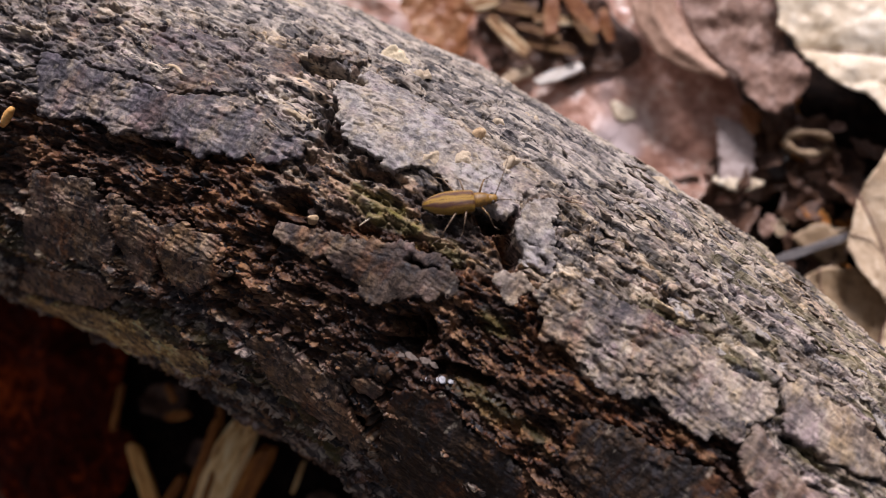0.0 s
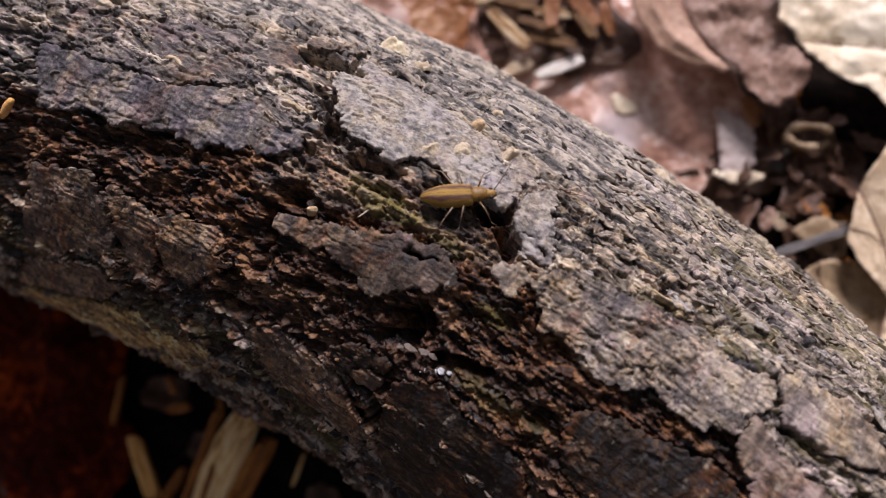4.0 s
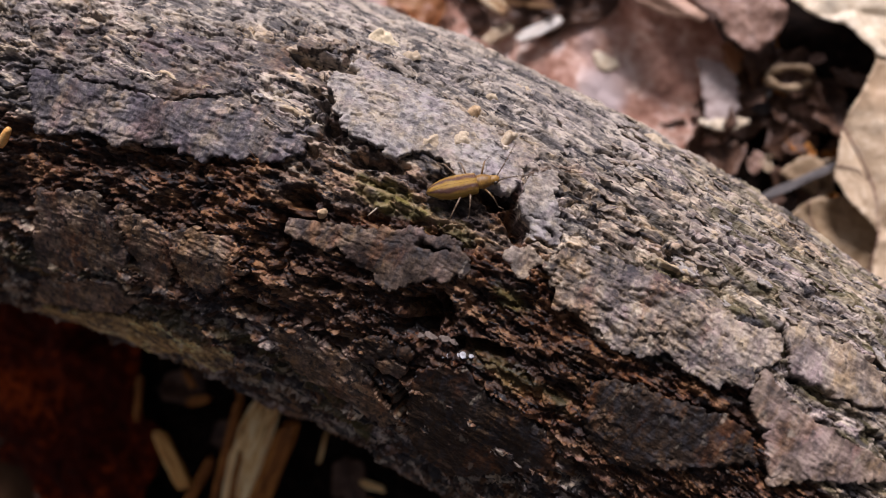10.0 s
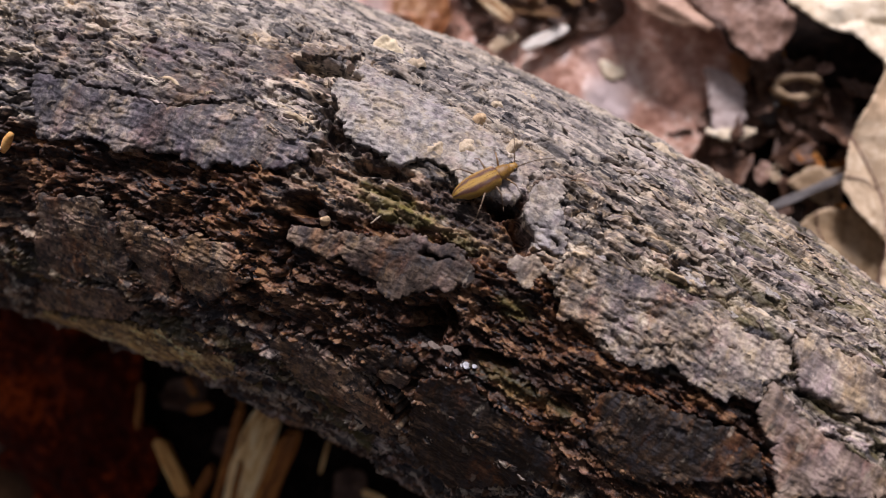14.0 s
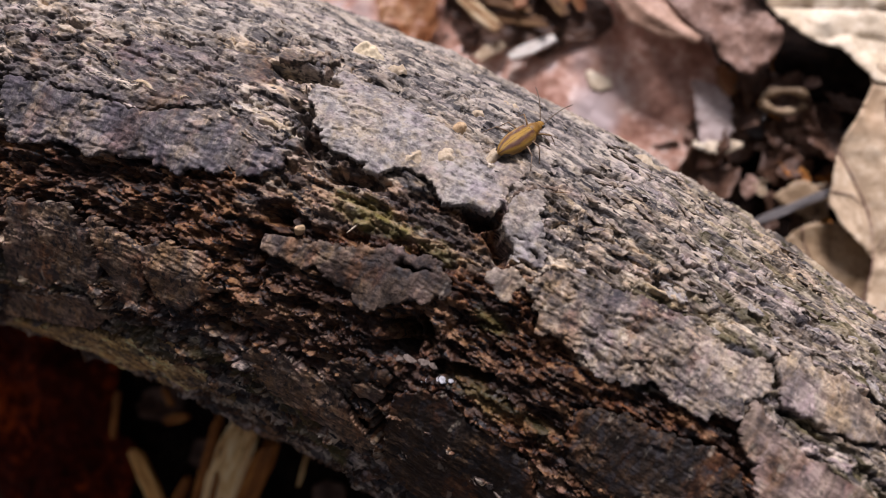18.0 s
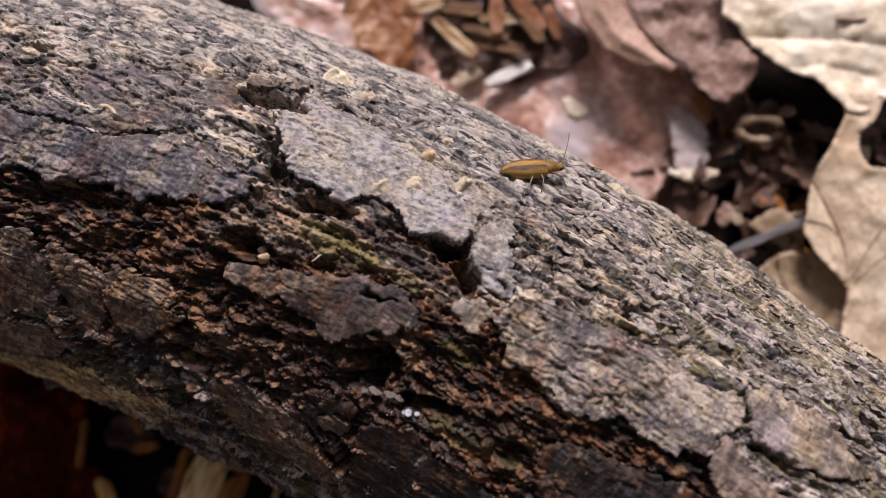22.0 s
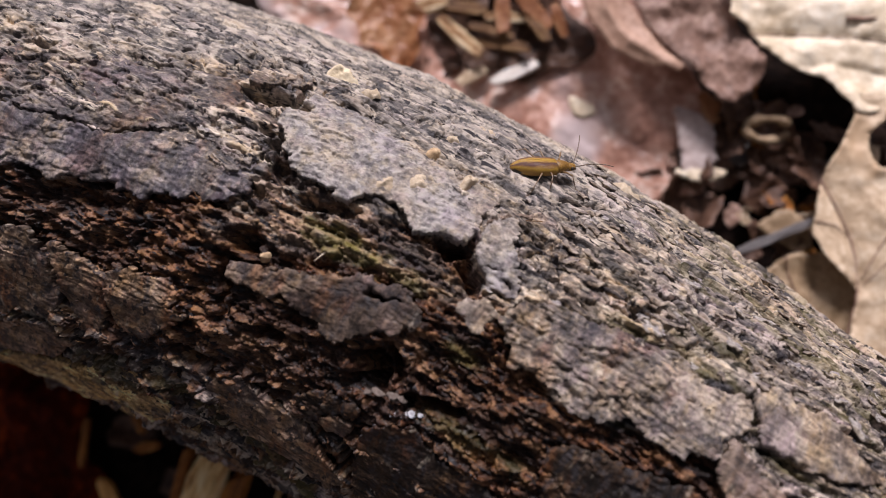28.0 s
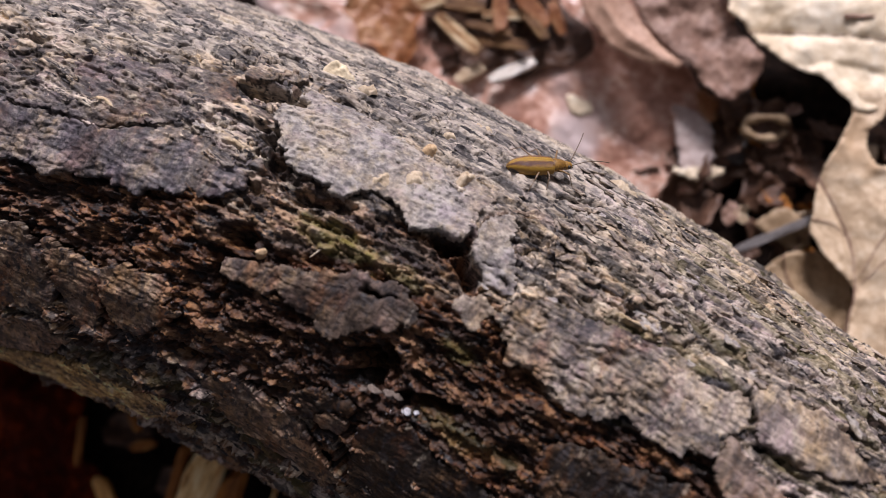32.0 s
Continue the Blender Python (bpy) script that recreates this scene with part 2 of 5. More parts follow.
    if under:
        outer = n.new("ShaderNodeMath")
        outer.operation = "MULTIPLY_ADD"
        outer.inputs[1].default_value, outer.inputs[2].default_value = 0.92, 0.08
        l.new(attr(n, "zone"), outer.inputs[0])
        pale = mix_node(n, l, 1.0, pale, outer.outputs[0], "MULTIPLY")
    col = mix_node(n, l, pale, col, mix_node(n, l, 0.7, col, (0.72, 0.62, 0.47)))
    # dark streaks and specks: stains, and painted shade of narrow cracks
    fleck_coords = scaled_coords(n, l, (0.55 if streak[0] < 0.9 else 0.9) * streak[0], streak[1], streak[2])
    sn = noise_node(n, l, 700 - 180 * glint, 4, 0.6, fleck_coords)
    sr = ramp_node(n, [(0.53 - 0.03 * glint, (0, 0, 0)), (0.62 - 0.04 * glint, (dark, dark, dark))])
    l.new(sn.outputs[0], sr.inputs[0])
    stains = sr.outputs[0]
    if under:  # weathered bark: paler, with fewer stains
        fresh = n.new("ShaderNodeMath")
        fresh.operation = "MULTIPLY_ADD"
        fresh.inputs[1].default_value, fresh.inputs[2].default_value = -0.65, 1.0
        l.new(attr(n, "worn"), fresh.inputs[0])
        stains = mix_node(n, l, 1.0, stains, fresh.outputs[0], "MULTIPLY")
        half = n.new("ShaderNodeMath")
        half.operation = "MULTIPLY"
        half.inputs[1].default_value = 0.5
        l.new(attr(n, "worn"), half.inputs[0])
        weather = ramp_node(n, [(0.2, (0.085, 0.077, 0.069)), (0.5, (0.225, 0.205, 0.178)), (0.8, (0.43, 0.388, 0.328))])
        l.new(mix3, weather.inputs[0])
        col = mix_node(n, l, half.outputs[0], col, weather.outputs[0])
    crack_dark = (0.030, 0.028, 0.032)
    if under:  # over the inner bark the painted crack shade is a reddish black
        crack_dark = mix_node(n, l, attr(n, "zone"), (0.028, 0.013, 0.008), crack_dark)
    col = mix_node(n, l, stains, col, crack_dark)
    speck = noise_node(n, l, 1250, 2, 0.6, fleck_coords)
    sp = ramp_node(n, [(0.585, (0, 0, 0)), (0.66, (dark + 0.2,) * 3)])
    l.new(speck.outputs[0], sp.inputs[0])
    col = mix_node(n, l, sp.outputs[0], col, (0.022, 0.019, 0.020))
    col = mix_node(n, l, attr(n, "moss"), col, (0.17, 0.14, 0.035))
    l.new(col, sh.inputs["Base Color"])
    wet = ramp_node(n, [(0.35, (rough - 0.22,) * 3), (0.6, (rough + 0.08,) * 3)])
    l.new(fine.outputs[0], wet.inputs[0])
    l.new(wet.outputs[0], sh.inputs["Roughness"])
    sh.inputs["Specular IOR Level"].default_value = 0.3
    crease = noise_node(n, l, 900, 4, 0.6, co)
    crease.noise_type = "RIDGED_MULTIFRACTAL"
    crease.normalize = True
    cm = n.new("ShaderNodeMath")
    cm.operation = "MULTIPLY_ADD"
    cm.inputs[1].default_value = -0.9
    l.new(crease.outputs[0], cm.inputs[0])
    l.new(fine.outputs[0], cm.inputs[2])
    both = n.new("ShaderNodeMath")
    both.operation = "MULTIPLY_ADD"
    both.inputs[1].default_value = 0.8
    l.new(grit.outputs[0], both.inputs[0])
    l.new(cm.outputs[0], both.inputs[2])
    bump(n, l, sh, both.outputs[0], relief)
    return m


CRUST = [(0.12, (0.027, 0.0225, 0.0215)), (0.32, (0.096, 0.081, 0.07)), (0.52, (0.195, 0.164, 0.139)), (0.72, (0.325, 0.272, 0.22)), (0.92, (0.55, 0.46, 0.36))]
INNER = [(0.14, (0.00516, 0.00221, 0.00116)), (0.36, (0.0206, 0.00807, 0.00332)), (0.56, (0.0585, 0.0238, 0.00913)), (0.74, (0.112, 0.051, 0.0216)), (0.92, (0.215, 0.117, 0.0564))]
M_BARK = bark_material("bark_crust", CRUST, INNER, rough=0.6, streak=(0.42, 1, 1), dark=0.85, grain=(0.72, 0.40, 0.30, 0.36), flecks=0.95, relief=0.0004, glint=1.0)
M_PLATE = bark_material("grey_bark", [(0.16, (0.0272, 0.0243, 0.0239)), (0.34, (0.0855, 0.0727, 0.0645)), (0.52, (0.175, 0.145, 0.119)), (0.7, (0.272, 0.225, 0.18)), (0.88, (0.404, 0.339, 0.269))], streak=(1, 0.75, 0.75), dark=0.5, relief=0.0004, stained=0.35)
M_PALE = bark_material("pale_bark", [(0.16, (0.0396, 0.0334, 0.0308)), (0.34, (0.118, 0.106, 0.0996)), (0.52, (0.198, 0.178, 0.164)), (0.7, (0.277, 0.251, 0.227)), (0.88, (0.396, 0.362, 0.323))], streak=(1, 1, 1), dark=0.35, grain=(0.32, 0.62, 0.42, 0.55), flecks=0.4, relief=0.0004, stained=0.1, hues=0.75)
# bark brightened and yellowed in place of warm light bounced from below
M_BROWN_BOUNCE = bark_material("brown_bark_bounce", [(0.16, (0.0841, 0.058, 0.0256)), (0.36, (0.208, 0.138, 0.059)), (0.54, (0.42, 0.285, 0.123)), (0.72, (0.706, 0.515, 0.226)), (0.88, (0.8, 0.776, 0.399))], streak=(0.8, 0.776, 0.656))
M_FAWN = bark_material("fawn_bark", [(0.16, (0.05, 0.035, 0.025)), (0.36, (0.12, 0.087, 0.063)), (0.54, (0.2, 0.147, 0.108)), (0.72, (0.28, 0.21, 0.158)), (0.88, (0.38, 0.295, 0.225))], streak=(0.9, 0.45, 0.45), dark=0.35, flecks=0.3, relief=0.0002, stained=0.4)
M_VIOLET = bark_material("violet_grey_bark", [(0.16, (0.0244, 0.0207, 0.0216)), (0.34, (0.0733, 0.062, 0.0592)), (0.52, (0.141, 0.119, 0.11)), (0.7, (0.221, 0.188, 0.164)), (0.88, (0.357, 0.305, 0.254))], streak=(0.55, 0.8, 0.8), dark=0.55, flecks=0.6, relief=0.0004, stained=0.3)
M_TAN = bark_material("tan_bark", [(0.16, (0.0785, 0.0609, 0.0472)), (0.36, (0.169, 0.135, 0.108)), (0.54, (0.28, 0.23, 0.182)), (0.72, (0.392, 0.326, 0.256)), (0.88, (0.515, 0.437, 0.343))], streak=(0.9, 0.45, 0.45), dark=0.35, flecks=0.3, relief=0.0003, stained=0.12)
# brown bark much darker than dun: underside shade is put into the colour
M_UMBER_SHADED = bark_material("umber_bark_shaded", [(0.16, (0.00382, 0.00214, 0.0011)), (0.36, (0.0102, 0.00581, 0.00298)), (0.54, (0.0204, 0.0117, 0.00628)), (0.72, (0.052, 0.032, 0.0185)), (0.9, (0.125, 0.08, 0.048))], streak=(1.0, 0.5, 0.5), dark=0.6, flecks=0.3, relief=0.0003, stained=0.5)
M_DUN = bark_material("dun_bark", [(0.16, (0.0167, 0.0115, 0.00869)), (0.36, (0.0455, 0.0319, 0.0234)), (0.54, (0.0848, 0.0598, 0.0436)), (0.72, (0.141, 0.101, 0.0719)), (0.88, (0.235, 0.17, 0.117))], streak=(1.0, 0.45, 0.45), dark=0.4, flecks=0.3, relief=0.0003, stained=0.5)
M_SLATE = bark_material("slate_bark", [(0.16, (0.031, 0.0219, 0.0157)), (0.36, (0.091, 0.0637, 0.0444)), (0.54, (0.18, 0.127, 0.086)), (0.72, (0.3, 0.21, 0.143)), (0.88, (0.454, 0.324, 0.212))], streak=(1.0, 0.55, 0.55), dark=0.75, relief=0.0004, stained=0.6, flecks=0.45)
M_BLUE = bark_material("blue_grey_bark", [(0.16, (0.022, 0.0204, 0.0228)), (0.36, (0.0661, 0.0593, 0.0628)), (0.54, (0.129, 0.114, 0.112)), (0.72, (0.208, 0.181, 0.167)), (0.88, (0.34, 0.288, 0.252))], streak=(1.0, 0.55, 0.55), dark=0.5, relief=0.0003, stained=0.3, flecks=0.4)
M_LICHEN = speckled("cream_lichen", [(0.34, (0.33, 0.25, 0.165)), (0.5, (0.50, 0.40, 0.275)), (0.66, (0.65, 0.55, 0.41))], 900, 4000, 0.85, (1, 1, 1), 0.0002)
M_LICHEN_TAN = speckled("tan_lichen", [(0.34, (0.26, 0.165, 0.085)), (0.5, (0.48, 0.33, 0.185)), (0.66, (0.64, 0.49, 0.31))], 900, 4000, 0.85, (1, 1, 1), 0.0002)
# the pale greyish blotches paint sky sheen on the wet red leaf
M_LEAF_RED = speckled("wet_red_leaf_sheen", [(0.34, (0.15, 0.0628, 0.0382)), (0.45, (0.389, 0.191, 0.129)), (0.53, (0.568, 0.337, 0.25)), (0.62, (0.8, 0.672, 0.573))], 60, 500, 0.3, (1, 1, 1), 0.0002, ((0.52, 0.42, 0.40), 0.52), 0.7)
M_LEAF_BROWN = speckled("dry_brown_leaf", [(0.36, (0.10, 0.05, 0.032)), (0.5, (0.24, 0.14, 0.10)), (0.64, (0.44, 0.30, 0.23))], 150, 900, 0.6, (1, 1, 1), 0.0003, None, 0.4)
M_LEAF_TAN = speckled("dry_tan_leaf", [(0.36, (0.3312, 0.2185, 0.1231)), (0.5, (0.552, 0.414, 0.2707)), (0.64, (0.7507, 0.6325, 0.4676))], 80, 900, 0.6, (1, 1, 1), 0.0002, ((0.50, 0.34, 0.20), 0.56), 0.4)
M_LEAF_PALE = speckled("bleached_leaf", [(0.36, (0.535, 0.4066, 0.2485)), (0.5, (0.749, 0.6201, 0.4417)), (0.64, (0.8988, 0.8132, 0.6625))], 80, 900, 0.5, (1, 1, 1), 0.0002, None, 0.4)
M_ASH = speckled("ashen_leaf", [(0.36, (0.351, 0.257, 0.223)), (0.5, (0.513, 0.412, 0.378)), (0.64, (0.702, 0.621, 0.581))], 150, 900, 0.5, (1, 1, 1), 0.0002, None, 0.4)
M_FLAP = speckled("mauve_leaf", [(0.36, (0.286, 0.155, 0.0989)), (0.5, (0.44, 0.27, 0.185)), (0.64, (0.638, 0.43, 0.318))], 120, 900, 0.6, (1, 1, 1), 0.0003, None, 0.4)
M_LEAF_OLIVE = speckled("olive_tan_leaf", [(0.36, (0.16, 0.10, 0.05)), (0.5, (0.30, 0.205, 0.115)), (0.64, (0.44, 0.33, 0.21))], 90, 900, 0.6, (1, 1, 1), 0.0002, None, 0.4)
# deep red leaf; its near-black tones paint the shade under the log
M_LEAF_SHADED = speckled("shaded_red_leaf", [(0.38, (0.008, 0.0007, 0.0003)), (0.52, (0.062, 0.006, 0.0007)), (0.64, (0.34, 0.05, 0.004))], 45, 500, 0.85, (1, 1, 1), 0.0003, None, 0.08)
M_WOOD = speckled("split_wood", [(0.40, (0.05, 0.020, 0.008)), (0.47, (0.26, 0.13, 0.05)), (0.53, (0.50, 0.36, 0.20)), (0.62, (0.74, 0.63, 0.44))], 300, 1600, 0.75, (0.10, 1, 1), 0.0003)
M_CHIP = speckled("pale_heartwood", [(0.37, (0.12, 0.0396, 0.0082)), (0.42, (0.5, 0.2288, 0.0612)), (0.48, (0.86, 0.55, 0.22)), (0.56, (0.92, 0.71, 0.37))], 420, 1600, 0.75, (0.14, 1, 1), 0.0003)
M_TWIG = speckled("grey_twig", [(0.3, (0.07, 0.062, 0.06)), (0.6, (0.18, 0.164, 0.158))], 300, 1500, 0.75, (0.3, 1, 1), 0.0002)



def litter_material():
    """Soil by the log, near-black with shade put into its colour; fallen brown leaves (attribute litter) further off.
    """
    m, n, l, sh = node_material("woodland_floor")
    co = scaled_coords(n, l, 1, 1, 1)
    fine, leafy, patch = noise_node(n, l, 420, 5, 0.7, co), noise_node(n, l, 900, 4, 0.6, co), n.new("ShaderNodeTexVoronoi")
    patch.inputs["Scale"].default_value = 22
    l.new(co, patch.inputs["Vector"])
    # near-black stops: the log's shade is put into the soil colour
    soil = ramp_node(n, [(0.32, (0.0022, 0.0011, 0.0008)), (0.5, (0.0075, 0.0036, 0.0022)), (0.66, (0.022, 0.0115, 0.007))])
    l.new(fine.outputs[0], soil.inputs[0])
    dead = ramp_node(n, [(0.1, (0.12, 0.05, 0.022)), (0.4, (0.26, 0.125, 0.06)), (0.7, (0.36, 0.20, 0.105)), (0.95, (0.46, 0.31, 0.19))])
    l.new(patch.outputs["Color"], dead.inputs[0])
    worn = ramp_node(n, [(0.35, (0.6, 0.6, 0.6)), (0.65, (1, 1, 1))])
    l.new(leafy.outputs[0], worn.inputs[0])
    leaves = mix_node(n, l, 1.0, dead.outputs[0], worn.outputs[0], "MULTIPLY")
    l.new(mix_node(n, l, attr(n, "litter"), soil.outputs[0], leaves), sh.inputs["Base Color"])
    sh.inputs["Roughness"].default_value = 0.85
    sh.inputs["Specular IOR Level"].default_value = 0.1
    bump(n, l, sh, fine.outputs[0], 0.0012)
    return m


M_GROUND = litter_material()

# ---- the log ----
K = math.pi / 6  # mm of bark round the log for each degree


def log_axis(s):
    u = s / 100
    return 1.485 + 6.869 * u - 17.653 * u ** 2 + 1.925 * u ** 3, 36.909 - 1.865 * u - 7.66 * u ** 2 + 0.854 * u ** 3


def log_radius(s, th):
    u = s / 100
    return 30.79 - 2.771 * u + 0.994 * u ** 2 - 0.266 * np.cos(2 * th) - 0.088 * np.sin(2 * th) + 0.868 * np.cos(3 * th) + 0.703 * np.sin(3 * th)


def on_log(s, deg, lift):
    """Points in metres at s mm along the log, deg round it from the top (away from the near side) and lift mm off it."""
    th = np.radians(deg)
    u = np.clip(s, -75, 75)
    y, z = log_axis(u)
    r = log_radius(u, th) + lift
    return np.stack([s, y + r * np.sin(th), z + r * np.cos(th)], -1) * MM


UPPER = [(-75, -5), (-55.7, -5), (-28.9, 0), (-17.0, 13), (-17.3, 23), (-6.8, 17), (0.9, 18), (6.1, 22), (9.4, 13), (13.4, 12), (21.2, 5), (32.5, 8), (39.6, 16), (43, 4), (75, 6), (75, 185), (-75, 185)]
# hollows: along, round, half length, half width (mm), slant (degrees), depth (mm)
HOLLOWS = [(-22.0, 31.6, 3.0, 0.8, 13, 6.5), (-20.1, 23.3, 0.9, 0.5, 12, 3.0), (-18.5, 21.2, 1.0, 0.6, -32, 3.0), (-15.6, 16.4, 1.4, 0.7, -29, 2.6), (-14.7, 1.3, 1.7, 0.95, 18, 4.5), (-14.2, -9.7, 3.5, 0.5, -67, 3.5),
           (4.6, -10.3, 2.6, 1.8, -44, 6.0), (6.6, -7.2, 2.1, 0.65, -52, 4.0), (11.4, -10.6, 3.6, 0.8, 18, 5.0), (3.3, -29.4, 1.9, 0.5, 1, 4.0), (6.4, -34.8, 2.7, 0.7, -66, 4.5)]
HOLLOWS += [(4.7, 19.0, 1.8, 0.85, 16, 4.2), (8.1, 16.2, 2.2, 1.05, -40, 5.0), (11.2, 14.8, 1.2, 0.28, 0, 2.4), (13.6, 47.3, 2.7, 0.55, 40, 2.4), (39.7, 24.1, 2.4, 0.26, -63, 2.2), (44.0, 19.5, 3.6, 0.34, 4, 2.4),
            (-50.8, 22.6, 1.9, 0.3, -9, 1.8), (-33.1, -25.2, 6.5, 0.32, -53, 2.2), (1.6, 4.0, 1.3, 0.24, 2, 2.0), (49.7, 75.8, 4.1, 0.35, 59, 2.0), (51.4, 34.3, 2.7, 0.45, 17, 2.0)]
HOLLOWS += [(-14.2, -28.5, 2.2, 1.1, 18, 2.6), (-21.9, -39.2, 2.4, 0.65, -8, 2.0), (-28.6, -45.5, 3.7, 0.55, 22, 1.8), (-25.9, 45.4, 2.2, 0.22, 20, 1.2), (-22.2, 51.2, 1.0, 0.38, -5, 2.0), (-17.4, 43.7, 0.8, 0.28, 8, 1.8), (10.2, 19.0, 0.7, 0.2, 5, 1.5), (11.8, 17.9, 0.5, 0.2, 3, 1.5), (33.3, 18.2, 0.5, 0.2, 10, 1.2), (-8.5, 15.0, 3.0, 0.6, 20, 2.2)]


def hollows(s, w):
    h = np.zeros(s.shape)
    s, w = s + 0.45 * fbm(s * 0.6, w * 0.8, 401, 2), w + 0.4 * fbm(s * 0.6, w * 0.8, 405, 2)
    for hs, hd, ls, lw, slant, depth in HOLLOWS:
        c, q = math.cos(radians(slant)), math.sin(radians(slant))
        ds, dw = s - hs, w - hd * K
        a, b = (ds * c + dw * q) / ls, (-ds * q + dw * c) / lw
        h = np.maximum(h, depth * np.exp(-(a * a + b * b) ** 1.7))
    return h


OUTLINES = []


def outline(material, lift, points, moat=0.0, rough=0.5, sink=None, curl=0.25, label=""):
    """Notes a plate of bark by its outline (mm along, degrees round); moat: how deep the bark beside its broken edge has worn away."""
    OUTLINES.append((material, lift, points, moat, rough, sink, curl, label))


def moats(s, w):
    """How deep the bark has worn away along the near edges of the plates."""
    h = np.zeros(s.shape)
    for _, _, points, depth, _, _, _, _ in OUTLINES:
        if not depth:
            continue
        poly = [(a, b * K) for a, b in points]
        near = (s > min(p[0] for p in poly) - 2) & (s < max(p[0] for p in poly) + 2) & (w > min(p[1] for p in poly) - 2) & (w < max(p[1] for p in poly) + 2)
        if near.any():
            d = inside(poly, s[near], w[near])
            inner = inside(poly, s[near], w[near] + 0.9)
            h[near] = np.maximum(h[near], depth * smooth(-1.1, -0.1, d) * smooth(0.2, -0.6, d) * smooth(-0.5, 0.2, inner) + depth * smooth(-0.3, 0.5, d))
    return h


def terrace(x, sharp=0.18):
    """Steps one high, with steep fronts: peeling layers."""
    k = np.floor(x)
    return k + smooth(0, sharp, x - k), k


def flaking(s, w, seed=0):
    """Relief common to all the bark: peeled layers, long shingled scales, small flakes, cracks; and a number for each flake."""
    js = s + 1.2 * fbm(s * 0.25, w * 0.4, 3 + seed, 3) + 0.35 * fbm(s * 0.7, w * 1.0, 5 + seed, 2)
    jw = w + 0.5 * fbm(s * 0.20, w * 0.4, 7 + seed, 3) + 0.16 * fbm(s * 0.6, w * 1.2, 9 + seed, 2)
    f1, f2, cr, ox, oy = cells(js / 3.3, jw / 1.15, 21 + seed)
    g1, g2, gr, px, py = cells(js / 2.1 + 40, jw / 0.62, 31 + seed)
    lay, k = terrace(2.2 * fbm(js * 0.20, jw * 0.42, 91 + seed, 3, 0.62) + 1.0 * cr + 6.5, 0.2)
    lay2, k2 = terrace(1.6 * fbm(js * 0.55, jw * 1.0, 95 + seed, 1, 0.6) + 1.6 * gr + 6.2, 0.2)
    edge, fine_edge = smooth(0.02, 0.16, f2 - f1), smooth(0.04, 0.26, g2 - g1)
    lean = 2 * rnd(np.round(cr * 9999), np.round(gr * 9999), 33) - 1
    c1 = smooth(0.07, 0.0, np.abs(fbm(js * 0.10, jw * 0.42, 97 + seed, 3))) * smooth(0.35, 0.6, value_noise(s * 0.16, w * 0.3, 98 + seed))
    c2 = smooth(0.17, 0.02, np.abs(fbm(js * 0.30, jw * 0.85, 197 + seed, 2))) * smooth(0.28, 0.55, value_noise(s * 0.22, w * 0.5, 198 + seed))
    c3 = smooth(0.10, 0.03, np.abs(fbm(js * 0.42, jw * 1.1, 297 + seed, 1)))
    scale = 0.7 * cr - 0.35 + 0.75 * oy - 0.18 * (1 - edge)
    small = 0.5 * gr - 0.25 + (0.75 + 0.35 * lean) * py - 0.10 * (1 - fine_edge)
    h = 0.24 * (lay - 7) + 0.13 * (lay2 - 7)
    cuts = 0.9 * c1 + 0.85 * c2 + 0.40 * c3
    q1, q2, qr, _, _ = cells(js / 1.9 + 7, jw / 1.1 + 3, 41 + seed)
    pits = smooth(0.30, 0.16, q1) * (qr > 0.55)
    cuts = cuts + 0.3 * pits
    tone = 0.55 * rnd(k, k2, 15 + seed) + 0.27 * cr + 0.18 * gr
    return h, scale, small, tone, gr, cuts


# plates of bark
outline(M_VIOLET, 0.3, [(-58.3, 18.8), (-52.5, 21.4), (-46.6, 22.2), (-41.1, 25.2), (-33.1, 29.2), (-27.2, 32.1), (-24.2, 26.4), (-22.0, 24.6), (-22.5, 22.1), (-26.0, 20.3), (-29.1, 15.5), (-34.4, 10.5), (-40.4, 9.0), (-48.7, 8.6), (-53.1, 8.1)], rough=0.75, curl=0.5, label="violet-grey flaking band of bark")
outline(M_PLATE, 0.8, [(-26.3, 31.9), (-25.3, 35.6), (-21.9, 39.3), (-20.4, 38.9), (-20.4, 36.6), (-22.6, 34.6), (-24.5, 31.3), (-25.6, 31.0)], rough=0.5, curl=0.7, label="grey lip of bark over a dark hollow")
outline(M_BLUE, 0.55, [(-48.3, -6.1), (-46.2, -5.2), (-44.2, -3.8), (-41.8, -1.9), (-40.1, -2.5), (-38.3, -3.3), (-37.0, -2.8), (-36.4, -1.6), (-35.2, -0.3), (-33.7, -0.2), (-31.1, 0.8), (-30.1, -0.1), (-28.7, 0.3), (-27.1, 0.8), (-26.1, 2.1), (-24.9, 3.2), (-24.1, 2.6), (-22.5, 4.1), (-21.5, 5.3), (-20.6, 5.0), (-18.9, 6.2), (-18.0, 7.6), (-17.2, 9.0), (-17.0, 10.4), (-17.7, 13.9), (-17.9, 15.8), (-19.3, 18.2), (-20.5, 20.0), (-21.5, 21.4), (-23.2, 20.4), (-25.8, 19.9), (-26.4, 17.6), (-28.9, 15.0), (-30.9, 12.9), (-34.0, 9.7), (-36.0, 9.1), (-40.3, 8.5), (-43.7, 7.7), (-48.5, 8.2), (-53.0, 7.8)], moat=0.4, rough=0.3, sink=(9, 20), label='grey bark plate with a broken edge')
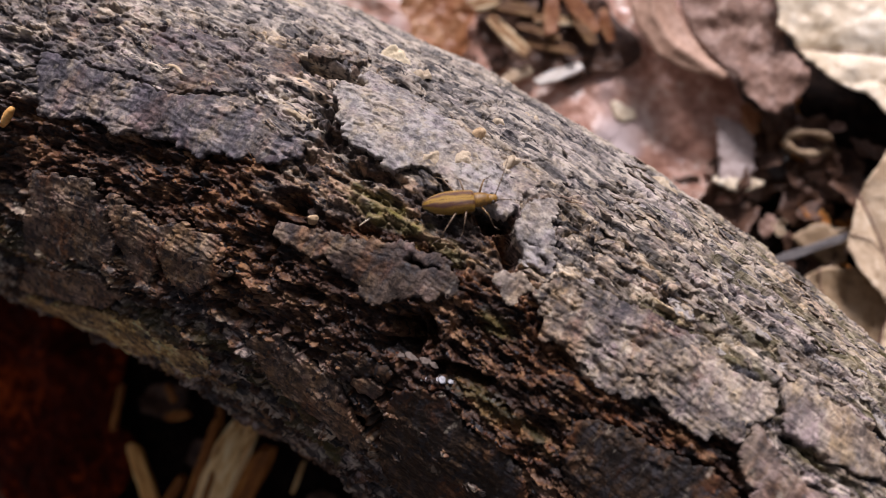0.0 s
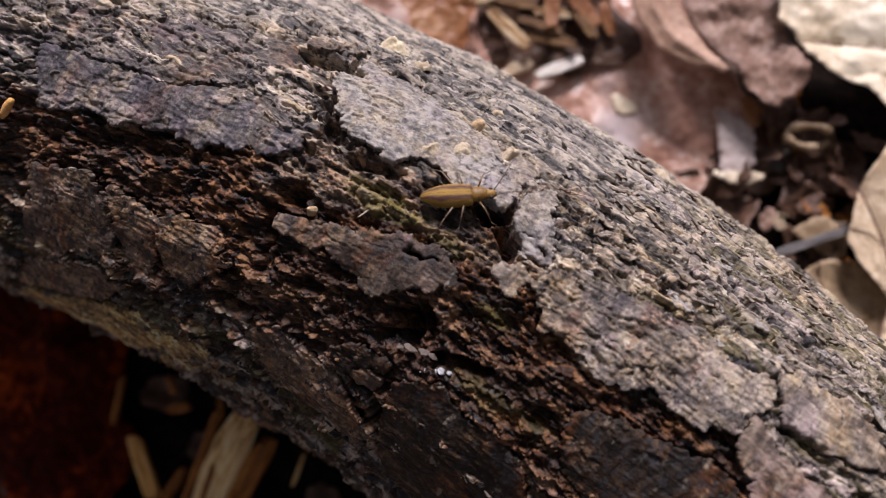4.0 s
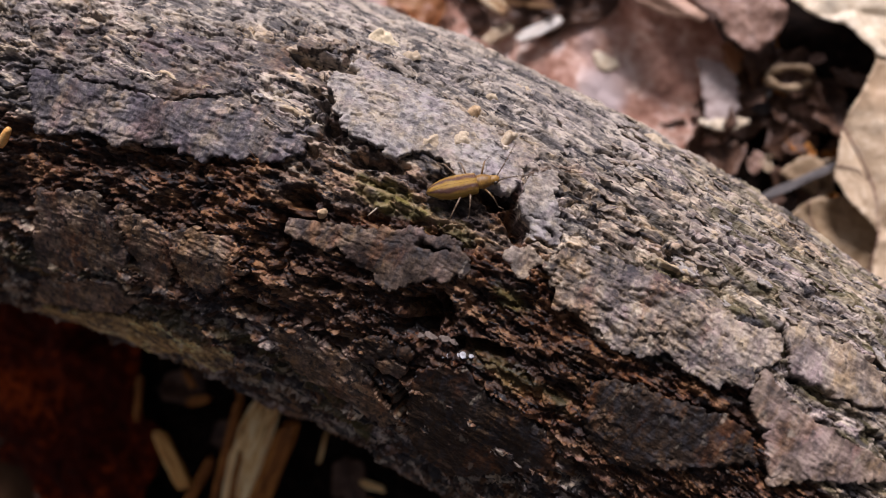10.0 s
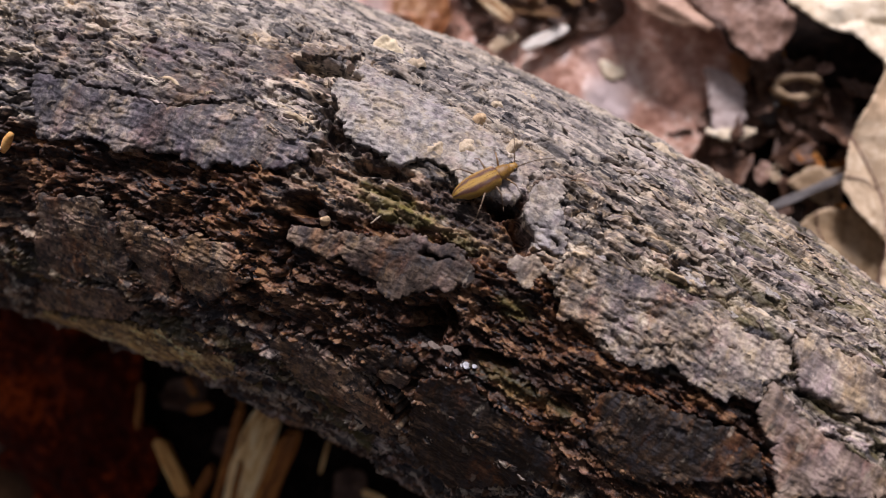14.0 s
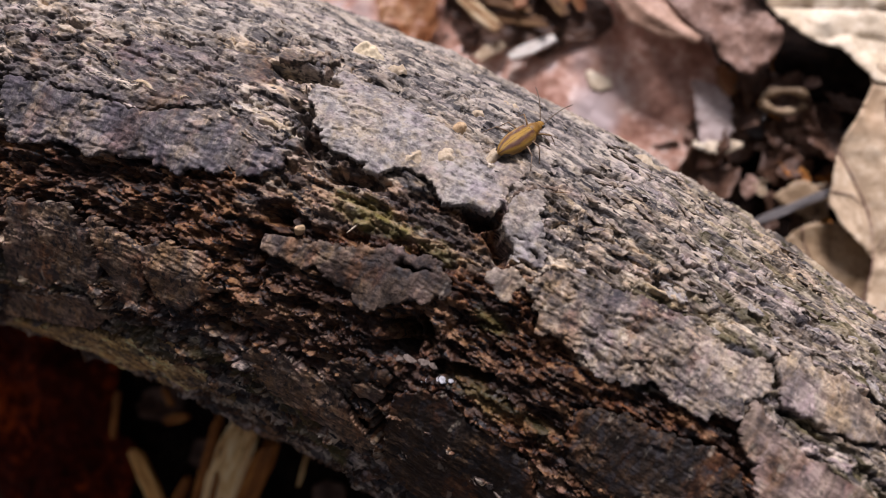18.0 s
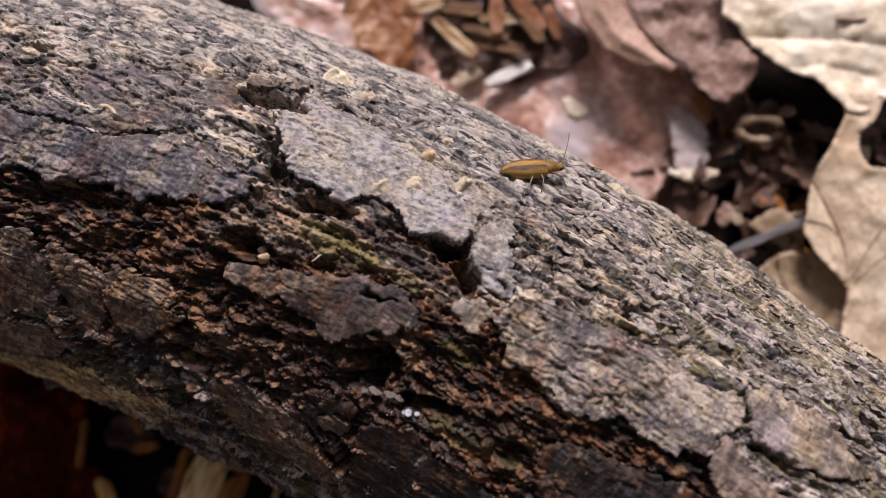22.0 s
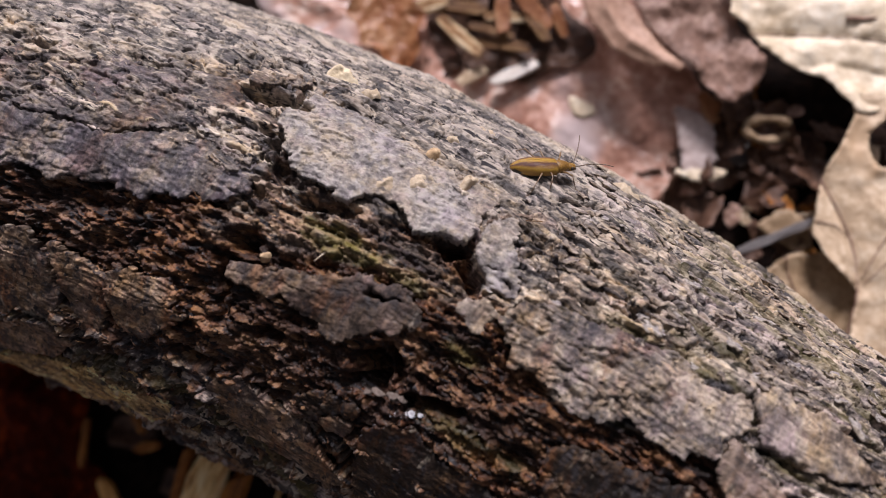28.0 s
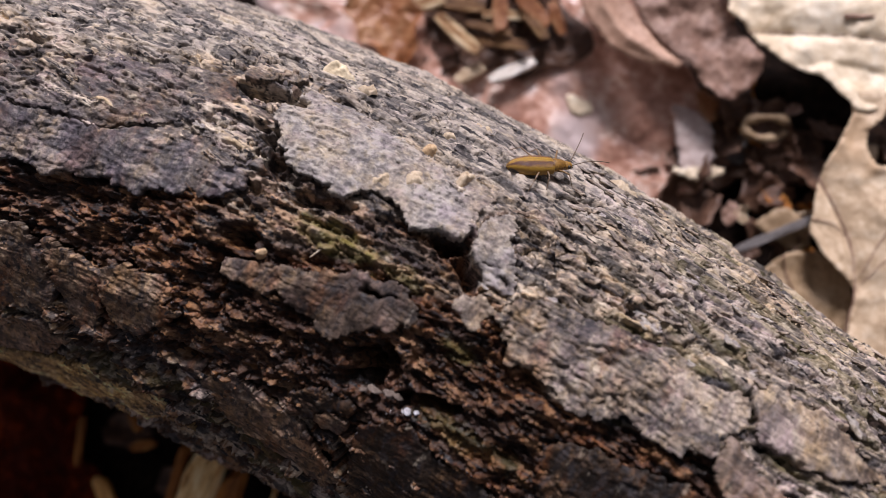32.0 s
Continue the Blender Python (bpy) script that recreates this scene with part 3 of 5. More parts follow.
outline(M_PALE, 0.45, [(-19.7, 27.7), (-19.6, 25.5), (-18.3, 24.4), (-17.5, 23.1), (-17.0, 20.9), (-15.6, 20.3), (-15.2, 18.4), (-14.0, 18.1), (-12.4, 17.6), (-10.7, 17.8), (-9.6, 17.6), (-8.7, 16.3), (-7.5, 16.8), (-6.2, 18.9), (-5.2, 20.8), (-3.6, 21.1), (-2.5, 20.9), (-1.2, 20.4), (-0.7, 18.6), (0.4, 17.7), (1.5, 18.6), (2.5, 19.7), (3.6, 19.6), (4.6, 19.6), (5.7, 20.9), (5.9, 22.9), (5.5, 25.2), (5.4, 27.5), (5.8, 30.2), (6.1, 37.0), (2.9, 40.6), (-0.0, 43.0), (-3.5, 44.7), (-7.3, 44.6), (-10.8, 43.6), (-14.1, 41.9), (-16.5, 38.1), (-19.2, 37.3), (-19.8, 33.1)], moat=0.4, rough=0.28, sink=(29, 42), label='pale grey bark plate')
outline(M_PALE, 0.39, [(6.6, 28.2), (6.8, 30.7), (8.6, 32.0), (10.0, 29.6), (9.7, 26.0), (11.2, 23.4), (13.0, 20.0), (13.4, 16.3), (12.5, 14.9), (11.3, 15.0), (9.9, 15.2), (8.7, 17.5), (7.6, 18.7), (7.0, 19.6), (6.8, 22.3), (6.6, 25.0)], moat=0.55, rough=0.4)
outline(M_TAN, 0.45, [(8.8, 8.7), (9.2, 11.5), (9.9, 13.3), (10.9, 13.4), (12.1, 12.8), (13.1, 11.8), (12.2, 9.8), (12.3, 7.4), (11.3, 7.3), (10.0, 8.0), (9.3, 8.1)], moat=0.55, curl=0.5, rough=0.2, label='small pale tan flap of bark')
outline(M_PLATE, 0.5, [(13.2, 10.4), (14.4, 9.9), (15.8, 7.7), (16.4, 5.0), (17.5, 5.9), (18.6, 6.6), (19.5, 5.9), (21.9, 5.6), (23.3, 4.3), (24.3, 3.6), (26.4, 5.0), (28.0, 6.4), (29.2, 8.5), (30.6, 8.4), (31.9, 7.6), (32.7, 8.1), (34.5, 8.6), (35.7, 8.9), (36.2, 10.7), (37.4, 11.1), (38.7, 11.0), (38.5, 13.8), (38.4, 15.4), (39.0, 18.0), (39.7, 20.0), (39.7, 22.8), (39.0, 26.5), (37.1, 25.1), (34.8, 23.3), (33.6, 24.3), (31.9, 25.4), (30.0, 26.2), (27.1, 24.3), (24.2, 22.4), (21.9, 20.9), (20.0, 20.5), (18.1, 20.1), (15.9, 18.6), (13.9, 16.3), (13.1, 13.7)], moat=0.65, rough=0.5, sink=(17, 26), label='grey bark plate')
outline(M_TAN, 0.56, [(28.1, 18.3), (29.2, 21.7), (31.6, 22.8), (33.6, 22.9), (35.5, 23.5), (37.2, 24.6), (38.9, 25.7), (39.5, 22.5), (39.4, 20.1), (38.7, 17.9), (38.1, 15.3), (38.1, 12.3), (36.8, 10.8), (35.5, 9.8), (34.1, 8.7), (32.3, 8.2), (31.3, 8.2), (29.2, 9.7), (27.9, 12.4)], rough=0.2, curl=0.15, label='smooth pale grey-tan bark plate')
outline(M_TAN, 0.52, [(39.1, 28.7), (39.7, 31.0), (41.0, 31.5), (42.9, 30.8), (46.0, 32.7), (48.8, 33.4), (50.6, 30.5), (52.1, 29.5), (54.7, 30.0), (55.3, 29.3), (51.1, 23.8), (48.2, 21.3), (46.5, 19.9), (44.7, 19.0), (43.3, 19.4), (41.8, 19.9), (40.7, 21.0), (39.7, 24.1)], moat=0.65, rough=0.2, curl=0.2, label='smooth pale bark plate with a rounded edge')
outline(M_FAWN, 0.39, [(39.9, 8.4), (39.0, 10.8), (38.6, 13.3), (38.9, 17.0), (40.2, 16.0), (41.7, 15.5), (43.4, 14.2), (45.1, 14.1), (47.3, 14.6), (51.6, 15.8), (57.1, 15.2), (45.2, -1.5), (42.0, 6.4)], moat=0.55, rough=0.2, label='smooth tan bark plate')
outline(M_DUN, 0.43, [(-14.6, -3.5), (-13.5, -2.7), (-11.9, -2.0), (-10.1, -1.2), (-7.9, 0.5), (-5.3, 1.2), (-4.3, 3.4), (-3.1, 3.6), (-1.9, 6.1), (-0.5, 6.2), (0.2, 5.2), (1.6, 7.1), (3.0, 7.9), (3.9, 7.1), (5.3, 6.0), (6.4, 5.7), (6.8, 2.8), (5.8, 0.6), (4.6, -1.9), (2.9, -1.9), (1.9, -4.2), (1.2, -6.5), (0.2, -7.8), (-1.1, -8.1), (-2.8, -6.9), (-4.4, -6.3), (-6.0, -5.6), (-7.8, -5.1), (-9.1, -6.7), (-11.2, -6.8), (-13.2, -7.3), (-14.3, -5.8)], moat=0.5, rough=0.22, label='brown bark plate with reddish stains')
outline(M_SLATE, 0.35, [(-46.0, -18.9), (-41.5, -16.7), (-38.0, -14.5), (-36.8, -16.2), (-35.1, -19.2), (-33.7, -23.3), (-33.0, -26.6), (-32.4, -31.2), (-34.8, -37.2), (-38.1, -37.5), (-40.9, -43.2), (-46.1, -43.9)], moat=0.5, rough=0.25)
outline(M_SLATE, 0.35, [(-35.4, -16.3), (-34.0, -15.5), (-31.6, -16.2), (-29.7, -16.6), (-28.3, -18.0), (-26.6, -19.2), (-26.6, -24.0), (-25.7, -28.9), (-26.7, -36.4), (-28.3, -36.2), (-30.4, -31.9), (-32.0, -27.4), (-32.7, -23.2), (-34.2, -19.2)], moat=0.5, rough=0.25)
outline(M_SLATE, 0.35, [(-26.8, -17.4), (-24.9, -14.4), (-22.6, -14.5), (-20.1, -12.7), (-18.4, -14.9), (-18.4, -18.5), (-16.3, -18.7), (-18.0, -22.1), (-19.2, -26.7), (-20.8, -30.1), (-23.5, -30.9), (-25.2, -27.6), (-26.3, -22.9)], moat=0.5, rough=0.25)
outline(M_SLATE, 0.3, [(-46.7, -49.0), (-41.2, -46.2), (-37.4, -40.8), (-34.4, -39.8), (-32.5, -42.9), (-30.0, -42.2), (-33.5, -51.4), (-38.0, -55.9), (-43.0, -58.6), (-49.6, -63.3)], moat=0.4, rough=0.3)
# underside plate, its colour lifted for bounced light
outline(M_BROWN_BOUNCE, 0.3, [(-51.4, -69.6), (-44.3, -64.7), (-38.4, -58.6), (-32.5, -54.1), (-27.8, -48.8), (-24.4, -47.9), (-21.5, -41.4), (-19.3, -46.6), (-16.3, -49.6), (-14.7, -54.1), (-12.4, -57.6), (-16.6, -57.9), (-19.7, -63.5), (-25.4, -76.0), (-26.6, -68.2), (-32.8, -76.4), (-37.1, -76.2), (-41.8, -77.2), (-48.1, -78.0), (-54.4, -78.6)], moat=0.4, rough=0.4, label='grey-green bark plate')
outline(M_SLATE, 0.2, [(-11.9, -33.8), (-10.9, -30.9), (-8.4, -27.0), (-6.4, -28.3), (-3.6, -29.1), (-0.2, -29.9), (2.5, -33.6), (5.3, -37.6), (7.2, -41.4), (6.1, -48.1), (3.3, -48.3), (1.2, -45.7), (-2.0, -45.2), (-4.4, -44.5), (-6.8, -43.7), (-8.5, -41.6), (-10.2, -38.1)], moat=0.6, rough=0.22, label='dark grey bark plate with fine streaks')
# plate in the brown that has the underside's shade painted in
outline(M_UMBER_SHADED, 0.2, [(6.8, -22.8), (8.7, -18.9), (10.9, -15.9), (12.4, -16.3), (14.2, -18.4), (16.7, -18.7), (19.7, -18.2), (22.9, -19.8), (26.2, -26.9), (15.9, -52.3), (10.0, -47.9), (8.2, -38.1), (7.0, -29.4)], moat=0.6, rough=0.22, label='dark brown bark plate, deepened for the shaded near side')
outline(M_DUN, 0.3, [(1.6, -27.3), (2.7, -23.9), (4.0, -23.0), (5.4, -23.9), (5.3, -27.8), (3.6, -28.9)], moat=0.3, rough=0.2)
outline(M_DUN, 0.3, [(-15.1, -30.3), (-14.3, -24.6), (-13.0, -24.5), (-11.8, -28.1), (-12.1, -32.5), (-13.8, -32.4)], moat=0.3, rough=0.2)
outline(M_UMBER_SHADED, 0.1, [(-1.6, -23.8), (0.5, -20.2), (4.4, -18.4), (6.0, -19.4), (5.6, -22.1), (3.9, -22.7), (2.4, -24.3), (1.2, -27.3), (-0.7, -26.9)], rough=0.3)
outline(M_UMBER_SHADED, 0.2, [(23.9, -5.1), (25.9, -1.2), (28.5, 0.9), (31.7, 1.3), (35.0, 3.2), (38.3, 5.1), (41.0, 5.0), (43.2, 0.6), (30.8, -18.4), (27.0, -14.9), (24.9, -10.5)], moat=0.4, rough=0.3, label='dark brown bark plate, deepened for the shaded near side')


def bark_height(s, deg):
    """Relief of the bark (mm) with its attributes."""
    w = deg * K
    zone = smooth(-0.35, 0.5, inside([(a, b * K) for a, b in UPPER], s, w) + 0.9 * fbm(s * 0.35, w * 0.5, 11))
    low = smooth(-24, -32, deg + 8 * fbm(s * 0.12, w * 0.2, 19))
    h0, scale, small, tone, gr, cuts = flaking(s, w)
    broad = fbm(s * 0.09, w * 0.13, 51, 3)
    worn = smooth(30, 46, deg + 14 * smooth(-24, -42, s) + 7 * fbm(s * 0.15, w * 0.25, 181, 3)) * (0.3 + 0.7 * smooth(28, 12, s + 6 * fbm(s * 0.2, w * 0.3, 185, 2)))
    crust = 0.15 + (1 - 0.55 * worn) * (0.8 * h0 + 0.55 * scale + 0.26 * small - 1.15 * cuts) + 0.45 * broad
    ridges = 1 - np.abs(fbm(s * 0.36, w * 0.75, 61, 2))
    chunk, kc = terrace(2.6 * fbm(s * 0.28, w * 0.55, 161, 3, 0.62) + 9, 0.14)
    b1, b2, br, _, by = cells((s + 0.5 * fbm(s * 0.8, w * 0.8, 71, 2)) / 1.15, (w + 0.4 * fbm(s * 0.8, w * 0.8, 75, 2)) / 0.8, 77)
    crumb = 0.9 * br - 0.4 + 0.7 * by - 0.25 * smooth(0.2, 0.0, b2 - b1)
    inner = -0.95 + 0.32 * crumb + 0.45 * fbm(s * 1.0, w * 1.5, 165, 4) + 0.5 * ridges + 0.28 * (chunk - 9) + 0.6 * h0 + 0.2 * scale + 0.4 * small - 0.55 * cuts + 0.4 * broad
    under = -0.6 + 0.4 * (chunk - 9) + 0.9 * h0 + 0.42 * scale + 0.3 * small - 1.25 * cuts + 0.6 * broad
    h = inner + (under - inner) * low
    h = h + (crust - h) * zone - hollows(s, w) - moats(s, w)
    moss = 0.0
    for ms, md, ls, lw, k in ((-5, 9, 6, 1.7, 0.95), (-37, 22, 6, 1.5, 0.35), (3, 9, 3, 1.2, 0.5), (33, 33, 8, 2.0, 0.35), (12, 2, 2.5, 1.4, 0.4), (-25, -46, 6, 2, 0.4), (-6, -47, 6, 2.2, 0.55), (-14, -41, 6, 1.6, 0.45), (18, -12, 8, 1.5, 0.3), (-48, -42, 8, 3, 0.35), (0, -55, 5, 2, 0.6)):
        moss = np.maximum(moss, k * smooth(1.2, 0.3, np.hypot((s - ms) / ls, (w - md * K) / lw) + 0.5 * fbm(s * 0.8, w * 1.5, 81)))
    ledge = 0.42 * smooth(-0.8, 0.8, inside([(-18, 0.5), (-13, 1.5), (-4, 3), (3, 4.5), (8, 4), (9, 7), (-3, 10), (-18, 11)], s, w) + 1.2 * fbm(s * 0.3, w * 0.5, 87, 3))
    h = h + 0.35 * ledge * (1 - zone) * (1 - 0.6 * crumb)
    algae = 0.42 * smooth(8, 36, s + 8 * fbm(s * 0.1, w * 0.2, 191, 2)) * smooth(-0.1, 0.7, fbm(s * 0.22, w * 0.8, 193, 3)) * zone
    return h, tone, np.maximum(np.maximum(zone, low * (0.04 + 0.78 * smooth(-0.12, 0.18, fbm(s * 0.75, w * 1.15, 97, 4)))), ledge), np.maximum(moss * (0.4 + 0.6 * gr), algae), worn


def log_body():
    s = np.concatenate([np.linspace(-150, -69, 12), np.arange(-68, 62, 0.14), np.linspace(63, 150, 12)])
    d = np.concatenate([np.arange(-96, 104, 0.27), np.linspace(105, 263, 30)])
    S, D = np.meshgrid(s, d, indexing="ij")
    h, cell, zone, moss, worn = bark_height(S, D)
    far = smooth(66, 72, np.abs(S)) + smooth(100, 108, D)
    h = h * np.clip(1 - far, 0, 1)
    v = on_log(S, D, h).reshape(-1, 3)
    f = quads(len(s), len(d), wrap=True)
    # sawn ends
    ni, nj = len(s), len(d)
    v = np.vstack([v, v[:nj].mean(0), v[-nj:].mean(0)])
    me = mesh_of("inner_bark", v, f, M_BARK, {"cell": np.append(cell.ravel(), [0.5, 0.5]), "zone": np.append(zone.ravel(), [0, 0]), "moss": np.append(moss.ravel(), [0, 0]), "worn": np.append(worn.ravel(), [0, 0])})
    return me


log = new("fallen_log")
tagged(log, "fallen log with cracked, flaking grey bark lying on leaf litter", "log")
part("inner_bark", log_body(), log, "rough dark bark with reddish inner layers")


def bark_plate(outline, lift, material, seed, sink=None, curl=0.3, rough=1.0, label=""):
    """One plate of bark: outline (mm along, degrees round), proud of the log by lift; sink: degrees between which it dips under the crust."""
    poly = [(a, b * K) for a, b in outline]
    step = 0.14
    s = np.arange(min(p[0] for p in poly) - 1.2, max(p[0] for p in poly) + 1.2, step)
    w = np.arange(min(p[1] for p in poly) - 1.2, max(p[1] for p in poly) + 1.2, step)
    S, Wd = np.meshgrid(s, w, indexing="ij")
    d = inside(poly, S, Wd) + 0.22 * fbm(S * 0.5, Wd * 0.7, seed, 3) + 0.28 * fbm(S * 1.3, Wd * 1.5, seed + 5, 2) + 0.13 * fbm(S * 3.4, Wd * 3.4, seed + 9, 2) - 0.12 * np.minimum(hollows(S, Wd), 3)
    h0, scale, small, tone, gr, cuts = flaking(S, Wd, 0)
    patch = smooth(0.36, 0.60, value_noise(S * 0.22, Wd * 0.36, seed + 17))
    h = lift + 0.35 * fbm(S * 0.14, Wd * 0.2, seed + 21, 3) + rough * ((0.14 + 0.4 * patch) * h0 - (0.35 + 0.4 * patch) * cuts + (0.05 + 0.4 * patch) * scale + (0.24 + 0.3 * patch) * small + 0.16 * fbm(S * 1.6, Wd * 1.6, seed + 33, 3))
    h = h + curl * np.exp(-np.clip(d, 0, None) / 0.7) * fbm(S * 0.25, Wd * 0.3, seed + 29, 2)
    tone = 0.25 + (0.5 + 0.4 * patch) * (tone - 0.05)
    h = h - hollows(S, Wd)
    if sink:
        h = h - 0.9 * smooth(sink[0], sink[1], Wd / K)
    keep = (d > 0) & (hollows(S, Wd) < 0.9)
    used = keep[:-1, :-1] & keep[1:, :-1] & keep[1:, 1:] & keep[:-1, 1:]
    i, j = np.nonzero(used)
    nj = len(w)
    f = np.stack([i * nj + j, (i + 1) * nj + j, (i + 1) * nj + j + 1, i * nj + j + 1], -1)
    # skirt: edges used by one quad only go down under the bark
    e = np.concatenate([f[:, [0, 1]], f[:, [1, 2]], f[:, [2, 3]], f[:, [3, 0]]])
    key = np.sort(e, 1) @ np.array([S.size, 1])
    _, first, count = np.unique(key, return_index=True, return_counts=True)
    rim = e[first[count == 1]]
    # points on the rim slide out to the true outline
    field = np.minimum(d, (0.9 - hollows(S, Wd)) * 0.4)
    gs, gw = np.gradient(field, step)
    steep = np.maximum(np.hypot(gs, gw), 0.35)
    slide = np.clip(field / steep, 0, step)
    edge = np.zeros(S.size, bool)
    edge[rim.ravel()] = True
    edge = edge.reshape(S.shape)
    S, Wd = np.where(edge, S - slide * gs / steep, S), np.where(edge, Wd - slide * gw / steep, Wd)
    top = on_log(S, Wd / K, h).reshape(-1, 3)
    low = on_log(S, Wd / K, h - 0.7 - 0.25 * value_noise(S * 0.8, Wd * 0.8, seed)).reshape(-1, 3)
    ids = np.unique(f)
    rid = np.unique(rim)
    remap = np.full(S.size, -1)
    remap[ids] = np.arange(len(ids))
    under = np.full(S.size, -1)
    under[rid] = len(ids) + np.arange(len(rid))
    side = np.stack([remap[rim[:, 1]], remap[rim[:, 0]], under[rim[:, 0]], under[rim[:, 1]]], -1)
    inward = low[rid]
    # skirt tone cut to 0.6: shade painted below the plate's edge
    me = mesh_of("bark_plate", np.vstack([top[ids], inward]), np.vstack([remap[f], side]), material,
                 {"cell": np.append(tone.ravel()[ids], tone.ravel()[rid] * 0.6), "moss": np.zeros(len(ids) + len(rid))})
    return part("bark_plate", me, log, label)


for material, lift, points, _, rough, sink, curl, label in OUTLINES:
    bark_plate(points, lift, material, 101 + 20 * OUTLINES.index((material, lift, points, _, rough, sink, curl, label)), sink, curl, rough, label)


dice = random.Random(5)
M_STRAW = speckled("rotten_straw", [(0.38, (0.036, 0.0137, 0.0049)), (0.5, (0.156, 0.0764, 0.0292)), (0.62, (0.288, 0.1747, 0.078))], 260, 1600, 0.7, (0.15, 1, 1), 0.0003)
M_LICHEN_GREY = speckled("grey_crumb", [(0.3, (0.065, 0.0493, 0.0416)), (0.6, (0.169, 0.1334, 0.1092))], 900, 4000, 0.8, (1, 1, 1), 0.0002)


M_ROT = speckled("rotten_leaf", [(0.36, (0.0242, 0.01, 0.0054)), (0.5, (0.077, 0.036, 0.0198)), (0.64, (0.187, 0.1, 0.0585))], 200, 1200, 0.6, (1, 1, 1), 0.0003, None, 0.4)
M_ORANGE = speckled("orange_leaf", [(0.36, (0.1404, 0.0398, 0.0119)), (0.5, (0.27, 0.1061, 0.0382)), (0.64, (0.3888, 0.2122, 0.102))], 120, 900, 0.5, (1, 1, 1), 0.0002, None, 0.4)
M_BLEACH = speckled("bleached_wood", [(0.36, (0.55, 0.46, 0.36)), (0.46, (0.78, 0.72, 0.64)), (0.62, (0.88, 0.85, 0.80))], 300, 1600, 0.6, (0.12, 1, 1), 0.0003)
M_YELLOW = speckled("yellow_wood", [(0.38, (0.30, 0.12, 0.03)), (0.48, (0.68, 0.34, 0.09)), (0.62, (0.86, 0.56, 0.21))], 260, 1600, 0.7, (0.12, 1, 1), 0.0003)
M_RUSTWOOD = speckled("rust_stained_wood", [(0.38, (0.06, 0.016, 0.0031)), (0.5, (0.33, 0.115, 0.018)), (0.64, (0.66, 0.30, 0.066))], 260, 1600, 0.75, (0.15, 1, 1), 0.0003)
M_CREAM = speckled("cream_crust", [(0.3, (0.50, 0.38, 0.22)), (0.5, (0.74, 0.62, 0.42)), (0.7, (0.85, 0.78, 0.62))], 700, 4000, 0.8, (1, 1, 1), 0.0003)


def log_end(s):
    d = np.linspace(0, 360, 64, endpoint=False)
    v = on_log(np.full(64, float(s)), d, np.full(64, -0.1))
    return mesh_of("sawn_end", np.vstack([v, v + np.array([0.0004 if s > 0 else -0.0004, 0, 0])]), [tuple(range(64)), tuple(range(127, 63, -1))] + [(i, 64 + i, 64 + (i + 1) % 64, (i + 1) % 64) for i in range(64)], M_WOOD, flat=True)


part("cut_end", log_end(-150), log, "weathered cut end")
part("cut_end", log_end(150), log, "weathered cut end")


def spot(s, deg, a, b, high, material, seed, name="lichen_spot", label="cream lichen spot", lift=0.55):
    """A low crusty cushion on the bark; a, b: half axes in mm."""
    n, k = 9, 22
    rr, tt = np.meshgrid(np.linspace(0, 1, n), np.linspace(0, 2 * np.pi, k, endpoint=False), indexing="ij")
    wob = 1 + 0.32 * fbm(np.cos(tt) * 1.0 + seed, np.sin(tt) * 1.2, seed, 3)
    S, Wd = s + a * rr * wob * np.cos(tt), deg * K + b * rr * wob * np.sin(tt)
    h = lift - 0.1 + 0.5 * high - (0.75 + 0.7 * high) * rr ** 2.4 + (0.3 + 0.25 * high) * fbm(S * 1.6, Wd * 1.6, seed + 3, 3)
    v = on_log(S, Wd / K, h).reshape(-1, 3)
    return part(name, mesh_of(name, v, quads(n, k, wrap=True), material, flat=True), log, label)


for i, (s, d, a, b, high) in enumerate([(-19.5, 47.6, 2.1, 1.4, 0.9), (-3.5, 36.7, 1.0, 0.9, 0.3), (-5.1, 23.6, 1.45, 1.3, 0.18), (-2.4, 27.5, 1.2, 1.1, 0.18), (1.8, 33.8, 0.85, 1.6, 0.35), (-3.2, 43.8, 0.9, 0.7, 0.2), (-14.8, 45.7, 1.2, 0.9, 0.3), (16.5, 68.0, 1.7, 1.3, 0.25), (-11.3, 0.2, 0.5, 0.55, 0.5), (-1.1, 53.2, 1.8, 1.1, 0.2)]):
    spot(s, d, a, b, high, M_CREAM if i == 0 else M_LICHEN_TAN if i in (1, 8) else M_LICHEN, 400 + 7 * i, lift=0.95 if i in (2, 3) else 0.7)

M_CRYSTAL = speckled("white_crust", [(0.3, (0.22, 0.22, 0.23)), (0.6, (0.5, 0.5, 0.52))], 1500, 6000, 0.35, (1, 1, 1), 0.0001, None, 0.5)
for i, (s, d, a, b) in enumerate(((9.3, -15.8, 0.55, 0.30), (10.5, -13.9, 0.6, 0.28), (11.3, -13.4, 0.3, 0.22), (8.7, -16.4, 0.28, 0.22), (10.0, -14.6, 0.3, 0.35))):
    spot(s, d, a, b, 0.2, M_CRYSTAL, 450 + i, "white_crumb", "white crystalline crumb", 0.1)
for i, (s, d, a, b) in enumerate(((6.4, -13.8, 0.9, 0.3), (7.8, -12.9, 0.7, 0.4), (5.2, -14.6, 0.5, 0.3), (8.8, -12.4, 0.6, 0.3))):
    spot(s, d, a, b, 0.35, M_LICHEN_GREY, 460 + i, "bark_crumb", "pale crumb of bark", 0.0)


